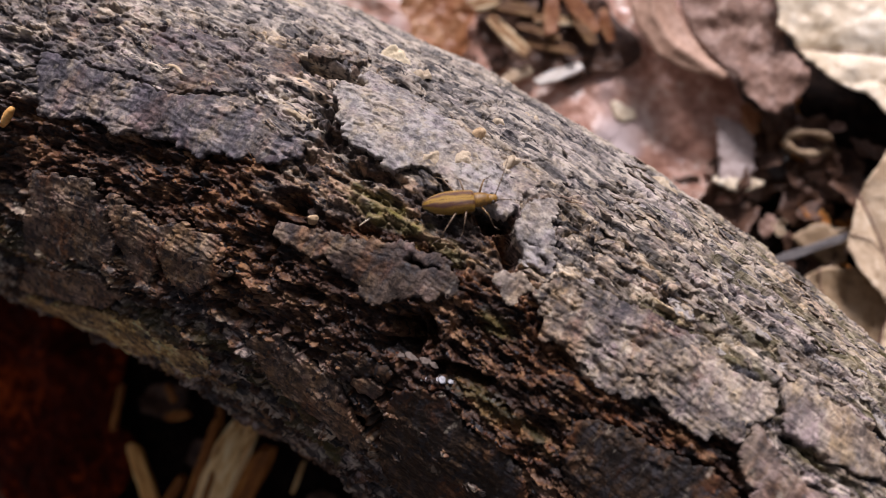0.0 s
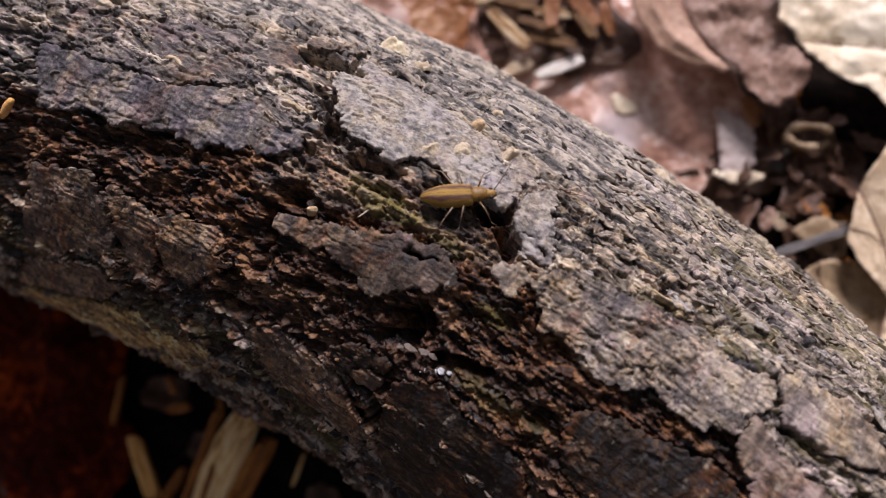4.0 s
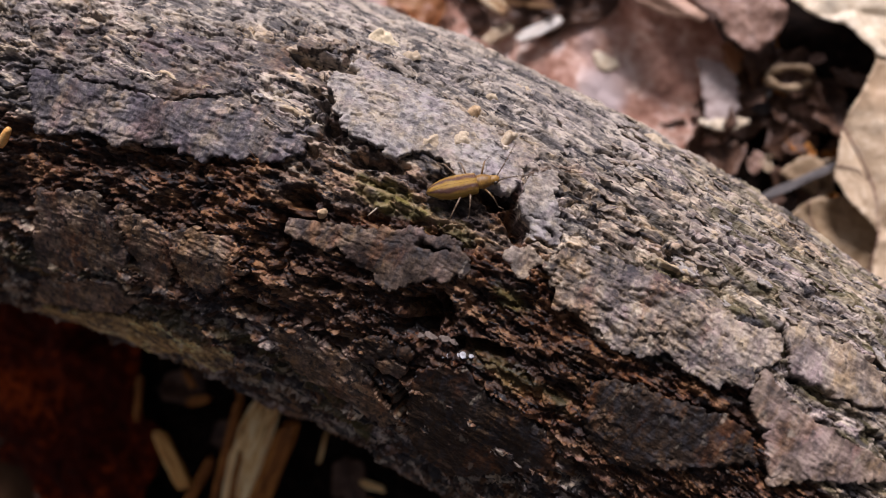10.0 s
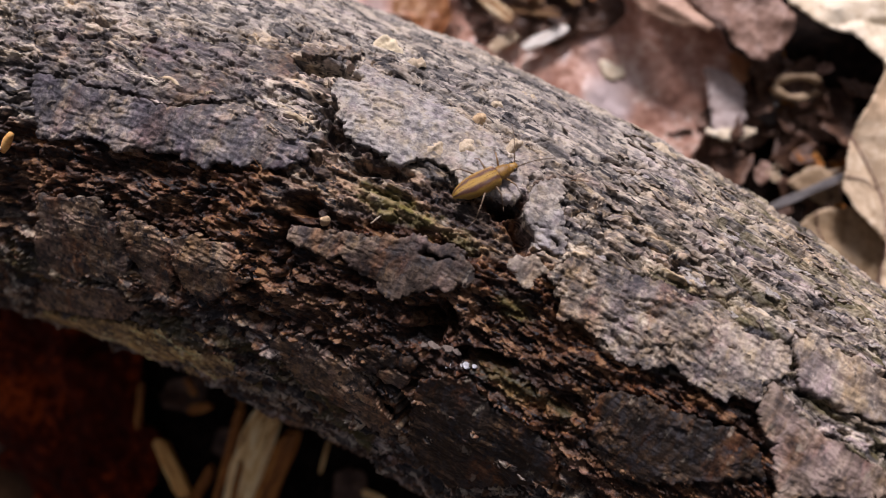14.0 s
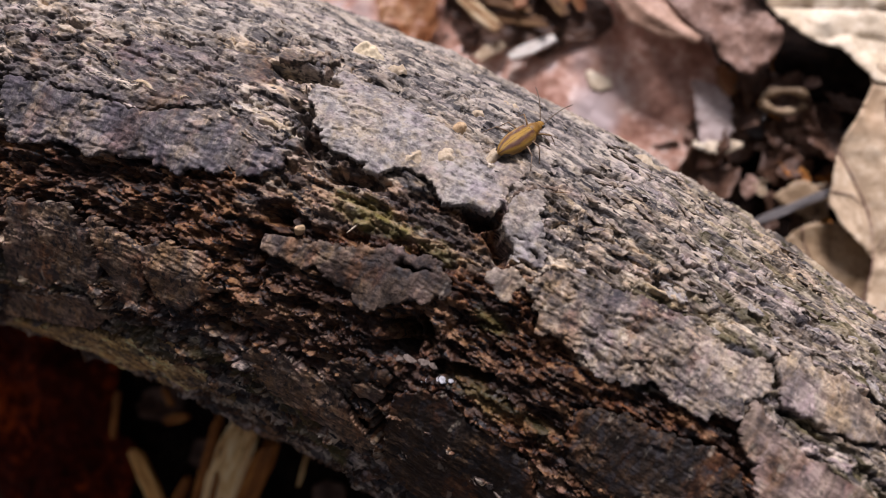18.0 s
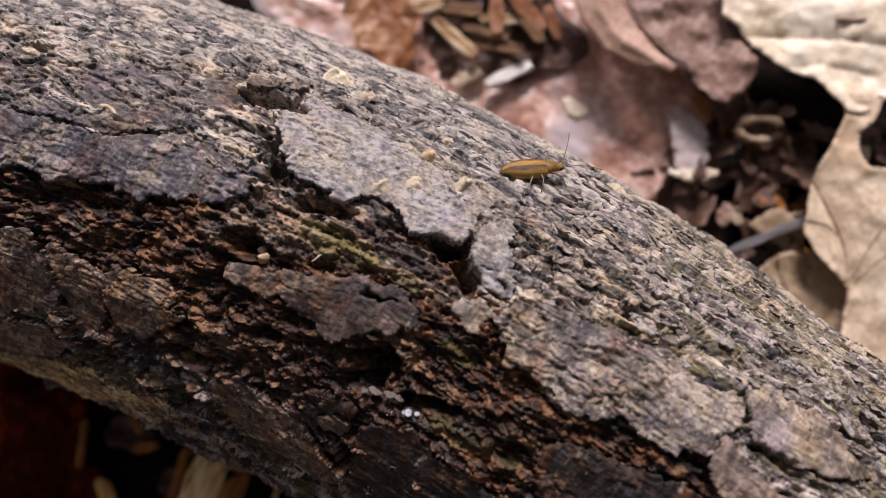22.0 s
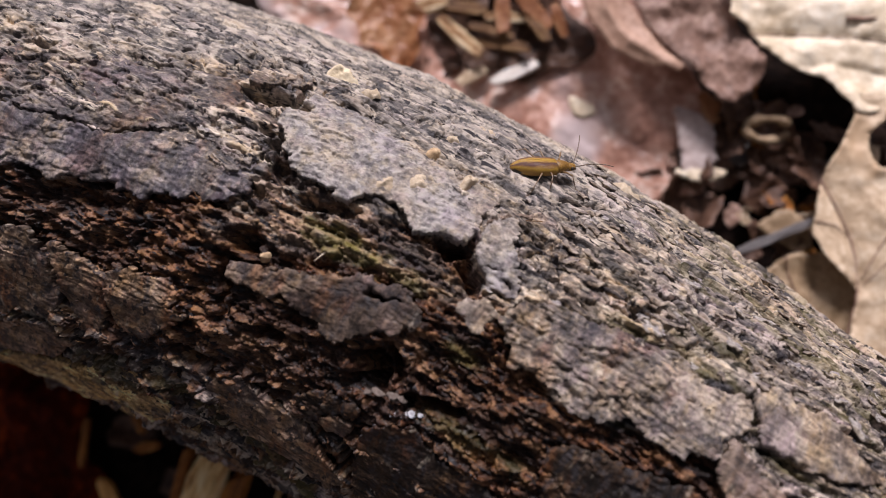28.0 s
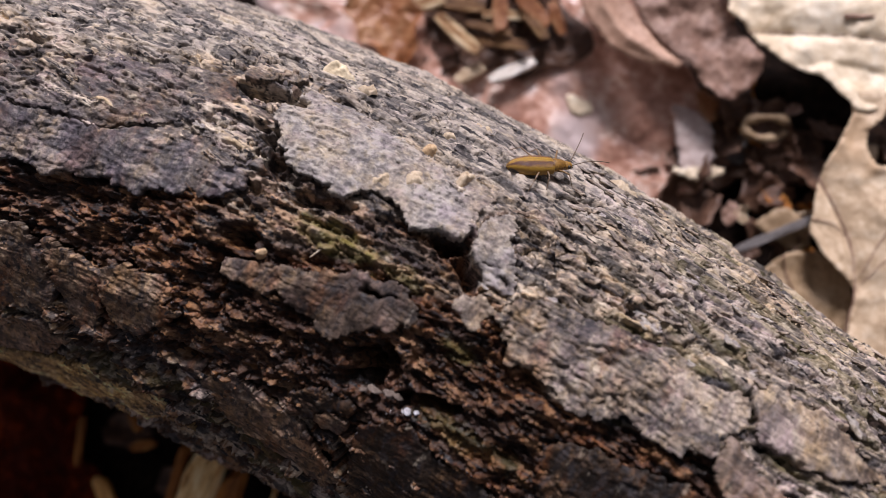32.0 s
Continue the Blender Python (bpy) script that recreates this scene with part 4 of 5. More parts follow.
def splinter(s, deg, length, slant, high, r, material, name="splinter", label="pale splinter"):
    """A thin sliver lying on the bark."""
    c, q = math.cos(radians(slant)), math.sin(radians(slant))
    pts = [on_log(np.array(s + c * length * u), np.array(deg + q * length * u / K), np.array(high + 0.25 * math.sin(3 * u))) for u in np.linspace(-0.5, 0.5, 7)]
    v, f = tube(pts, [r * MM * (0.35 + 0.65 * math.sin(math.pi * (0.12 + 0.76 * u))) for u in np.linspace(0, 1, 7)], 7)
    return part(name, mesh_of(name, v, f, material), log, label)


splinter(-6.2, 5.2, 1.7, 62, 0.2, 0.10, M_LEAF_PALE)
splinter(-51.6, -8.6, 2.6, 72, 0.9, 0.55, M_YELLOW, "seed", "yellowish dry seed")
splinter(-52.9, -10.5, 1.8, 100, 1.0, 0.36, M_BLEACH, "fluff", "white fluff on the seed")
splinter(-52.6, -10.8, 1.7, 30, 1.1, 0.3, M_BLEACH, "fluff", "white fluff on the seed")
for i in range(10):
    splinter(dice.uniform(-55, 50), dice.uniform(-45, 60), dice.uniform(0.7, 2.4), dice.choice((dice.uniform(-25, 25), dice.uniform(0, 180))), dice.uniform(0.2, 0.7), dice.uniform(0.025, 0.06), M_STRAW, "bark_fibre", "fine loose bark fibre")



def bark_flakes(count, along, round_it, small, large):
    """Loose flakes of bark that lift along their near edge; few shapes, shared."""
    shapes = []
    for q in range(18):
        nu, nv = 9, 6
        U, V = np.meshgrid(np.linspace(-1, 1, nu), np.linspace(-1, 1, nv), indexing="ij")
        a, b = U * np.sqrt(1 - V ** 2 / 2), V * np.sqrt(1 - U ** 2 / 2)
        rag = 1 + 0.6 * fbm(a * 2.2 + 9 * q, b * 2.2, 900 + q, 3)
        z = 0.10 * fbm(a * 1.5, b * 1.5 + q, 940 + q, 2) + 0.10 * a * a
        top = np.stack([a * rag, b * rag * 0.5, z], -1).reshape(-1, 3) * MM
        n = nu * nv
        edge = np.concatenate([np.arange(nv), np.arange(1, nu) * nv + nv - 1, (nu - 1) * nv + np.arange(nv - 2, -1, -1), np.arange(nu - 2, 0, -1) * nv])
        side = np.stack([edge, np.roll(edge, -1), np.roll(edge, -1) + n, edge + n], -1)
        f = quads(nu, nv)
        shapes.append(mesh_of("bark_flake", np.vstack([top, top - np.array([0, 0, 0.00014])]), np.vstack([f, f[:, ::-1] + n, side]), (M_PLATE, M_PALE, M_DUN)[q % 3],
                              {"cell": np.full(2 * n, 0.35 + 0.5 * rnd(np.array(q), np.array(3), 7)), "moss": np.zeros(2 * n)}, flat=True))
    for i in range(count):
        s = dice.uniform(*along)
        inner = along[0] < 0 and dice.random() < 0.12
        deg = dice.uniform(-14, 6) if inner else dice.uniform(*round_it)
        h = float(bark_height(np.array([s]), np.array([deg]))[0][0])
        if h < -1.6:
            continue
        t = radians(deg)
        p = on_log(np.array(s), np.array(deg), np.array(h + 0.08))
        m = Matrix(((1, 0, 0, float(p[0])), (0, math.cos(t), math.sin(t), float(p[1])), (0, -math.sin(t), math.cos(t), float(p[2])), (0, 0, 0, 1)))
        k = dice.uniform(small, 0.5 if inner else large)
        shape = shapes[(2 if inner else dice.choice((0, 0, 1))) + 3 * dice.randrange(6)]
        part("bark_flake", shape, log, "", m @ pose(0, 0, 0, dice.uniform(-26, -4), dice.uniform(-10, 10), dice.uniform(-28, 28)) @ Matrix.Scale(k, 4))


bark_flakes(90, (-58, 52), (14, 66), 0.3, 0.7)
bark_flakes(200, (12, 56), (24, 74), 0.6, 1.3)

# ---- ground ----
def ground_mesh():
    near = np.arange(-140, 141, 1.6)
    far = np.array([170, 220, 300, 420, 600, 900, 1400, 2500, 5000, 12000, 40000.0])
    ax = np.concatenate([-far[::-1], near, far])
    X, Y = np.meshgrid(ax, ax, indexing="ij")
    h = 3.0 * fbm(X * 0.035, Y * 0.035, 501, 4) + 1.5 * fbm(X * 0.2, Y * 0.2, 511, 4) - 3.5
    h = h * smooth(400, 200, np.hypot(X, Y)) + 40 * fbm(X * 0.002, Y * 0.002, 521, 2) * smooth(300, 900, np.hypot(X, Y))
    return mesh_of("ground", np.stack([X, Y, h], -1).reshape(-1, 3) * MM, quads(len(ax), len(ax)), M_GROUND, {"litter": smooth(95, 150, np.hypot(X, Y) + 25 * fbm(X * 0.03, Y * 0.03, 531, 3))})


# the soil near the log has shade painted into its colour
tagged(new("ground", ground_mesh()), "woodland soil darkened for the shade by the log, under leaf litter", "ground", kind="structure")


def sheet(label, material, points, z, seed, slope=(0.0, 0.0), crumple=0.8, curl=0.0, wide=3.0, folds=(), veins=(), rag=0.5, vein_material=None, category="leaf", thing=None, name="blade"):
    """A leaf by its outline on the plan (mm) at height z: slope along x and y, curl: its edges rise, folds: (line, height, width), veins: (line, radius)."""
    step = 0.45
    xs = np.arange(min(p[0] for p in points) - 1.5, max(p[0] for p in points) + 1.5, step)
    ys = np.arange(min(p[1] for p in points) - 1.5, max(p[1] for p in points) + 1.5, step)
    X, Y = np.meshgrid(xs, ys, indexing="ij")
    d = inside(points, X, Y) + rag * fbm(X * 0.22, Y * 0.22, seed, 3) + 0.3 * rag * fbm(X * 0.9, Y * 0.9, seed + 4, 2)
    cx, cy = (xs[0] + xs[-1]) / 2, (ys[0] + ys[-1]) / 2

    def rise(x, y, inner):
        h = z + slope[0] * (x - cx) + slope[1] * (y - cy) + crumple * (fbm(x * 0.08 + seed, y * 0.1, seed + 1, 4) + 0.3 * fbm(x * 0.35, y * 0.35, seed + 2, 3))
        h = h + curl * np.exp(-np.clip(inner, 0, None) / wide) * (1 + 0.6 * fbm(x * 0.12, y * 0.12, seed + 7, 2))
        for line, high, broad in folds:
            far = np.full(np.shape(x), 1e9)
            for (ax, ay), (bx, by) in zip(line, line[1:]):
                ex, ey = bx - ax, by - ay
                k = np.clip(((x - ax) * ex + (y - ay) * ey) / (ex * ex + ey * ey), 0, 1)
                far = np.minimum(far, np.hypot(x - ax - k * ex, y - ay - k * ey))
            h = h + high * np.exp(-far / broad)
        return h

    keep = d > 0
    used = keep[:-1, :-1] & keep[1:, :-1] & keep[1:, 1:] & keep[:-1, 1:]
    i, j = np.nonzero(used)
    nj = len(ys)
    f = np.stack([i * nj + j, (i + 1) * nj + j, (i + 1) * nj + j + 1, i * nj + j + 1], -1)
    e = np.concatenate([f[:, [0, 1]], f[:, [1, 2]], f[:, [2, 3]], f[:, [3, 0]]])
    _, first, count = np.unique(np.sort(e, 1) @ np.array([X.size, 1]), return_index=True, return_counts=True)
    rim = e[first[count == 1]]
    gx, gy = np.gradient(d, step)
    steep = np.maximum(np.hypot(gx, gy), 0.4)
    slide = np.clip(d / steep, 0, step)
    edge = np.zeros(X.size, bool)
    edge[rim.ravel()] = True
    edge = edge.reshape(X.shape)
    H = rise(X, Y, d)
    X, Y = np.where(edge, X - slide * gx / steep, X), np.where(edge, Y - slide * gy / steep, Y)
    top = np.stack([X, Y, H], -1).reshape(-1, 3) * MM
    ids = np.unique(f)
    remap = np.full(X.size, -1)
    remap[ids] = np.arange(len(ids))
    n = len(ids)
    side = np.stack([remap[rim[:, 1]], remap[rim[:, 0]], remap[rim[:, 0]] + n, remap[rim[:, 1]] + n], -1)
    ob = thing
    if ob is None:
        ob = tagged(new("leaf"), label, category)
    part(name, mesh_of(name, np.vstack([top[ids], top[ids] - np.array([0, 0, 0.00025])]), np.vstack([remap[f], remap[f][:, ::-1] + n, side]), material), ob, label if thing else "")
    for q, (line, r) in enumerate(veins):
        pts = []
        for (ax, ay), (bx, by) in zip(line, line[1:]):
            for k in range(8):
                x, y = ax + (bx - ax) * k / 8, ay + (by - ay) * k / 8
                inner = float(inside(points, np.array([x]), np.array([y]))[0])
                pts.append(Vector((x, y, float(rise(np.array(x), np.array(y), np.array(inner))) + 0.05)) * MM)
        v, fc = tube(pts, [r * MM * (1 - 0.5 * k / len(pts)) for k in range(len(pts))], 6)
        vein = "vein" if q else "midrib"
        part(vein, mesh_of(vein, v, fc, vein_material or material), ob)
    return ob


def leaf(label, material, length, width, m, seed, bend=0.0, cup=0.0, crumple=1.5, lobe=0.12, rib_r=0.32):
    """A dry leaf along x, its base at the origin: bend along it, cup across it."""
    nu, nv = 90, 56
    U, V = np.meshgrid(np.linspace(0, 1, nu), np.linspace(-1, 1, nv), indexing="ij")
    half = width / 2 * np.clip(np.sin(np.pi * np.clip(U, 0.004, 0.996) ** 0.85), 0, 1) ** 0.6
    half = half * (1 + lobe * np.sin(U * 21 + seed) + 0.5 * lobe * fbm(U * 9, np.sign(V) * 3 + U * 0, seed))
    x, y = U * length, V * half
    z = cup * width * V ** 2 * 0.5 + bend * length * (U - 0.4) ** 2
    z = z + crumple * fbm(x * 0.07 + seed, y * 0.09, seed + 1, 4) + 0.25 * crumple * fbm(x * 0.35, y * 0.35, seed + 2, 3)
    vein = np.abs(((U * 9 - np.abs(V) * 2.2) % 1.0) - 0.5)
    z = z - 0.35 * min(1, (width / 30) ** 2) * smooth(0.12, 0.0, vein) * smooth(0.02, 0.2, np.abs(V))
    top = np.stack([x, y, z], -1).reshape(-1, 3) * MM
    bottom = np.stack([x, y, z - 0.22], -1).reshape(-1, 3) * MM
    f = quads(nu, nv)
    n = nu * nv
    rim = np.concatenate([np.arange(nv), np.arange(1, nu) * nv + nv - 1, (nu - 1) * nv + np.arange(nv - 2, -1, -1), np.arange(nu - 2, 0, -1) * nv])
    nxt = np.roll(rim, -1)
    side = np.stack([rim, nxt, nxt + n, rim + n], -1)
    ob = new("leaf")
    tagged(ob, label, "leaf")
    ob.matrix_basis = m
    part("blade", mesh_of("blade", np.vstack([top, bottom]), np.vstack([f, f[:, ::-1] + n, side]), material), ob)
    mid = nv // 2
    ridge = [Vector(top[i * nv + mid]) + Vector((0, 0, 0.00005)) for i in range(0, nu, 3)]
    v, fc = tube(ridge, [rib_r * MM * (1 - 0.8 * i / len(ridge)) for i in range(len(ridge))], 7)
    part("midrib", mesh_of("midrib", v, fc, material), ob)
    return ob


leaf("old reddish leaf half under straw", M_LEAF_RED, 60, 24, pose(-0.072, 0.038, 0.000, 0, 0, 3), 605, crumple=1.8, lobe=0.08)
sheet("flat wet red-brown leaf pressed on the soil", M_LEAF_RED, [(-53.2, 33.4), (-50.1, 45.9), (-41.6, 58.4), (-29.5, 68.8), (-7.5, 74.2), (10.8, 64.2), (21.2, 59.0), (27.1, 49.1), (27.7, 43.9), (20.8, 37.9), (5.8, 32.6), (-16.2, 27.0), (-37.4, 26.4)], 1.5, 601, crumple=0.7, folds=(([(28.8, 46.4), (9.7, 46.1), (-5.2, 46.3), (-24.1, 49.7)], -0.6, 2.5), ([(-4.5, 49.2), (-5.1, 60.3), (-10.0, 70.3)], 0.9, 3.0), ), veins=(([(28.8, 46.4), (9.7, 46.1), (-5.2, 46.3), (-24.1, 49.7)], 0.16), ([(13.2, 46.3), (11.4, 53.3), (10.0, 57.5)], 0.1), ([(2.3, 46.2), (1.3, 39.9)], 0.1), ))
sheet("bluish-white torn tip of a wet leaf", M_ASH, [(15.5, 54.0), (17.4, 55.7), (21.5, 55.7), (24.1, 53.6), (26.7, 48.5), (25.3, 46.4), (22.5, 46.2), (19.3, 49.6)], 4.2, 603, crumple=0.5, rag=1.1, category="leaf scrap")
sheet("pale cream leaf tip lying on the litter", M_LEAF_PALE, [(19.9, 44.4), (22.2, 45.5), (23.6, 46.8), (29.0, 48.8), (27.9, 46.7), (26.1, 44.7), (23.0, 44.1)], 4.4, 604, crumple=0.5, curl=0.6, wide=1.0, rag=0.9, category="leaf scrap")
sheet("small cream scrap on the wet leaf", M_LEAF_PALE, [(-2.9, 47.2), (-1.6, 48.5), (1.7, 48.7), (3.1, 47.2), (1.7, 45.3), (-0.4, 44.9)], 1.8, 606, crumple=0.15, rag=0.3, category="leaf scrap")
brown_leaf = sheet("crumpled mauve-brown leaf with one edge folded over", M_LEAF_BROWN, [(-11.1, 75.2), (-4.5, 69.2), (-0.5, 65.5), (3.2, 63.3), (7.3, 61.2), (10.6, 60.4), (13.5, 60.3), (17.2, 58.7), (21.0, 57.6), (23.8, 58.4), (24.5, 60.8), (24.9, 65.4), (22.9, 67.9), (18.5, 69.9), (15.3, 73.0), (7.9, 85.3)], 9.5, 611, crumple=1.7, curl=0.7, wide=2.0, folds=(([(4.8, 81.3), (11.4, 73.1), (17.7, 66.2), (23.2, 58.9)], -0.9, 2.0), ([(0.9, 74.5), (9.5, 65.1), (16.1, 60.6)], 1.1, 1.8), ([(24.2, 61.7), (22.4, 66.5)], 1.0, 1.2), ), veins=(([(4.8, 81.3), (11.4, 73.1), (17.7, 66.2), (23.2, 58.9)], 0.22), ([(13.3, 70.7), (12.3, 63.1)], 0.12), ([(10.0, 74.7), (7.2, 66.1)], 0.12), ([(16.3, 67.7), (20.6, 67.8)], 0.1), ))
sheet("pale underside of the folded edge", M_FLAP, [(-18.8, 70.3), (-12.5, 64.1), (-8.5, 60.9), (-5.1, 58.1), (-0.3, 56.6), (3.9, 56.2), (8.1, 56.8), (12.3, 58.1), (13.0, 59.4), (10.0, 60.1), (6.4, 61.0), (2.1, 62.9), (-1.6, 65.3), (-6.2, 69.9), (-10.3, 74.8)], 11.0, 613, crumple=0.6, folds=(([(-9.2, 68.3), (-4.0, 61.6), (2.4, 58.7), (10.4, 58.5)], 1.6, 1.6), ), thing=brown_leaf, name="folded_edge")
sheet("orange-brown torn scrap under the folded leaf", M_ORANGE, [(17.2, 58.7), (18.5, 60.0), (21.5, 58.7), (23.3, 56.2), (22.4, 54.4), (19.5, 56.4)], 5.0, 614, crumple=0.6, category="leaf scrap")
sheet("bleached pale leaf with a dark midrib", M_LEAF_PALE, [(14.7, 71.5), (18.7, 70.8), (22.0, 68.9), (24.1, 68.8), (26.8, 67.4), (30.3, 68.2), (33.6, 69.2), (36.2, 68.0), (39.5, 66.8), (41.2, 65.7), (43.6, 67.2), (44.7, 69.4), (46.1, 72.4), (51.0, 74.1), (39.4, 104.9), (10.2, 89.6), (9.6, 77.9)], 12.0, 621, crumple=1.1, curl=0.8, wide=1.6, folds=(([(19.7, 70.0), (26.9, 73.9), (33.4, 76.9), (41.8, 79.9)], -1.4, 2.2), ([(28.4, 67.8), (33.5, 71.6), (41.8, 74.3)], -1.2, 1.6), ), veins=(([(19.7, 70.0), (26.9, 73.9), (33.4, 76.9), (41.8, 79.9)], 0.2), ([(31.6, 79.1), (36.2, 81.7)], 0.45), ), vein_material=M_LEAF_BROWN)
sheet("tan oak leaf with a dark midrib", M_LEAF_TAN, [(39.3, 68.5), (41.1, 64.9), (41.5, 60.0), (41.4, 55.5), (42.2, 53.0), (43.7, 49.0), (45.2, 45.2), (48.7, 42.6), (52.5, 41.6), (56.1, 40.8), (58.5, 32.9), (66.3, 27.2), (76.9, 32.2), (58.5, 64.4), (52.1, 62.1), (48.4, 59.5), (45.6, 61.3), (44.4, 64.2), (45.0, 67.1), (44.6, 71.5)], 12.0, 631, crumple=0.8, curl=0.9, wide=1.4, rag=0.3, folds=(([(42.1, 53.7), (48.4, 49.6), (53.6, 44.6), (56.0, 41.2), (58.5, 33.0)], -1.5, 1.8), ([(42.2, 60.2), (47.7, 55.8), (54.0, 51.9)], 0.9, 2.5), ), veins=(([(42.1, 53.7), (45.0, 51.9), (48.4, 49.6), (51.1, 47.4), (53.6, 44.6), (56.0, 41.2), (57.2, 37.6), (58.5, 33.0)], 0.26), ([(44.7, 47.1), (47.7, 48.1), (50.9, 47.4)], 0.13), ([(55.2, 51.6), (55.2, 47.2), (55.7, 42.1)], 0.16), ([(59.7, 52.2), (57.2, 46.3), (56.3, 41.1)], 0.14), ), vein_material=M_LEAF_BROWN)
sheet("small olive-tan leaf tucked under the oak leaf", M_LEAF_OLIVE, [(42.7, 36.1), (44.3, 40.1), (46.0, 42.0), (48.8, 44.0), (53.5, 43.1), (57.6, 41.2), (60.3, 34.0), (61.3, 27.9), (54.2, 27.8), (47.3, 32.4)], 8.5, 641, crumple=0.9, curl=0.8, wide=1.2, rag=0.3, folds=(([(44.3, 40.1), (46.5, 37.6), (50.2, 34.8)], 0.8, 1.0), ([(48.9, 43.9), (50.7, 39.1)], -0.8, 2.0), ), veins=(([(44.3, 40.1), (46.5, 37.6), (50.2, 34.8)], 0.16), ), vein_material=M_LEAF_BROWN)
sheet("olive-tan leaf scrap beside the twig", M_LEAF_OLIVE, [(38.1, 43.1), (38.6, 45.1), (41.4, 48.6), (46.5, 48.2), (48.1, 44.6), (45.7, 42.2), (43.3, 42.7)], 5.0, 643, crumple=0.6, category="leaf scrap")
# this leaf's colour already holds the shade under the log
leaf("red leaf under the log, its colour darkened for the shade", M_LEAF_SHADED, 75, 46, pose(-0.100, -0.055, 0.004, 10, 0, -28), 651, bend=0.05, cup=-0.15, crumple=3)
leaf("torn orange-brown leaf scrap, half upright", M_ORANGE, 20, 13, pose(-0.048, 0.0475, 0.007, -14, 6, -36), 661, cup=0.3, crumple=1.6)
leaf("brown leaf buried in the litter", M_LEAF_BROWN, 60, 40, pose(0.030, 0.100, 0.002, 0, 0, 10), 671, crumple=2.5)
leaf("brown leaf behind the straw", M_LEAF_BROWN, 60, 36, pose(-0.075, 0.082, 0.001, 0, 0, 8), 681, crumple=2.5)


def scrap(label, material, length, width, m, seed):
    """A torn bit of leaf or bark: a curled flake with a ragged outline."""
    nu, nv = 14, 9
    U, V = np.meshgrid(np.linspace(-1, 1, nu), np.linspace(-1, 1, nv), indexing="ij")
    a, b = U * np.sqrt(1 - V ** 2 / 2), V * np.sqrt(1 - U ** 2 / 2)
    rag = 1 + 0.3 * fbm(a * 1.8 + seed, b * 1.8, seed, 3)
    z = 0.25 * width * (b ** 2) + 0.12 * length * a * b + 0.10 * width * fbm(a * 2, b * 2 + seed, seed + 1, 3)
    top = np.stack([a * rag * length / 2, b * rag * width / 2, z], -1).reshape(-1, 3) * MM
    n = nu * nv
    f = quads(nu, nv)
    rim = np.concatenate([np.arange(nv), np.arange(1, nu) * nv + nv - 1, (nu - 1) * nv + np.arange(nv - 2, -1, -1), np.arange(nu - 2, 0, -1) * nv])
    side = np.stack([rim, np.roll(rim, -1), np.roll(rim, -1) + n, rim + n], -1)
    ob = new("leaf_scrap", mesh_of("leaf_scrap", np.vstack([top, top - np.array([0, 0, 0.0004])]), np.vstack([f, f[:, ::-1] + n, side]), material))
    ob.matrix_basis = m
    return tagged(ob, label, "leaf scrap", "scraps in the litter")


SCRAPS = [("torn brown leaf scrap in the litter", M_LEAF_BROWN, 9, 6), ("torn reddish leaf scrap in the litter", M_RUSTWOOD, 11, 6), ("pale curled leaf scrap in the litter", M_LEAF_TAN, 7, 3.5), ("dark rotten leaf scrap in the litter", M_ROT, 10, 7), ("small grey-brown bark flake in the litter", M_TWIG, 6, 4)]


def strewn(x0, x1, y0, y1):
    return pose(dice.uniform(x0, x1) * MM, dice.uniform(y0, y1) * MM, dice.uniform(-2, 1.5) * MM, dice.uniform(-35, 35), dice.uniform(-25, 25), dice.uniform(0, 360))


for i, (label, material, a, b) in enumerate(SCRAPS):
    first = scrap(label, material, a, b, strewn(20, 50, 38, 62), 700 + i)
    for j in range((10, 5, 3, 18, 0)[i]):
        copy_thing(first, strewn(12, 60, 36, 70) if j % 4 == 0 else strewn(-75, 75, 36, 100))
    for j in range((5, 1, 1, 14, 1)[i]):
        copy_thing(first, strewn(22, 58, 38, 66) @ pose(0, 0, 0.002))
    for j in range((9, 2, 3, 26, 3)[i]):
        copy_thing(first, strewn(18, 58, 38, 66) @ pose(0, 0, 0.003) @ Matrix.Scale(dice.uniform(0.3, 0.55), 4))
    for j in range(9 if i == 3 else 0):
        copy_thing(first, strewn(-95, 5, -95, -38))


def chip_mesh(name, material, length, width, thick, seed):
    """A split sliver along x: a flat slab with skewed, splintered ends and broken edges."""
    die = random.Random(seed)
    skew = [die.uniform(-0.5, 0.5) for _ in range(2)]
    nu, k = 14, 12
    verts, faces = [], []
    for i in range(nu):
        u = i / (nu - 1)
        for j in range(k):
            t = 2 * math.pi * j / k
            c, s = math.cos(t), math.sin(t)
            r = 1 + 0.22 * noise.noise(Vector((u * 4, c * 1.7 + seed, s * 1.7)))
            y = width / 2 * r * math.copysign(abs(c) ** 0.35, c) * (1 - 0.35 * abs(2 * u - 1) ** 4)
            z = thick / 2 * r * math.copysign(abs(s) ** 0.4, s) + 0.05 * length * noise.noise(Vector((u * 1.6, seed, 0)))
            x = (u - 0.5) * length + (skew[0] * (1 - u) ** 3 + skew[1] * u ** 3) * y + 0.35 * width * noise.noise(Vector((y * 1.3, z, seed + 5))) * abs(2 * u - 1) ** 3
            verts.append((x * MM, y * MM, z * MM))
    for i in range(nu - 1):
        for j in range(k):
            q = (j + 1) % k
            faces.append((i * k + j, i * k + q, (i + 1) * k + q, (i + 1) * k + j))
    faces += [tuple(range(k - 1, -1, -1)), tuple((nu - 1) * k + j for j in range(k))]
    return mesh_of(name, verts, faces, material, flat=True)


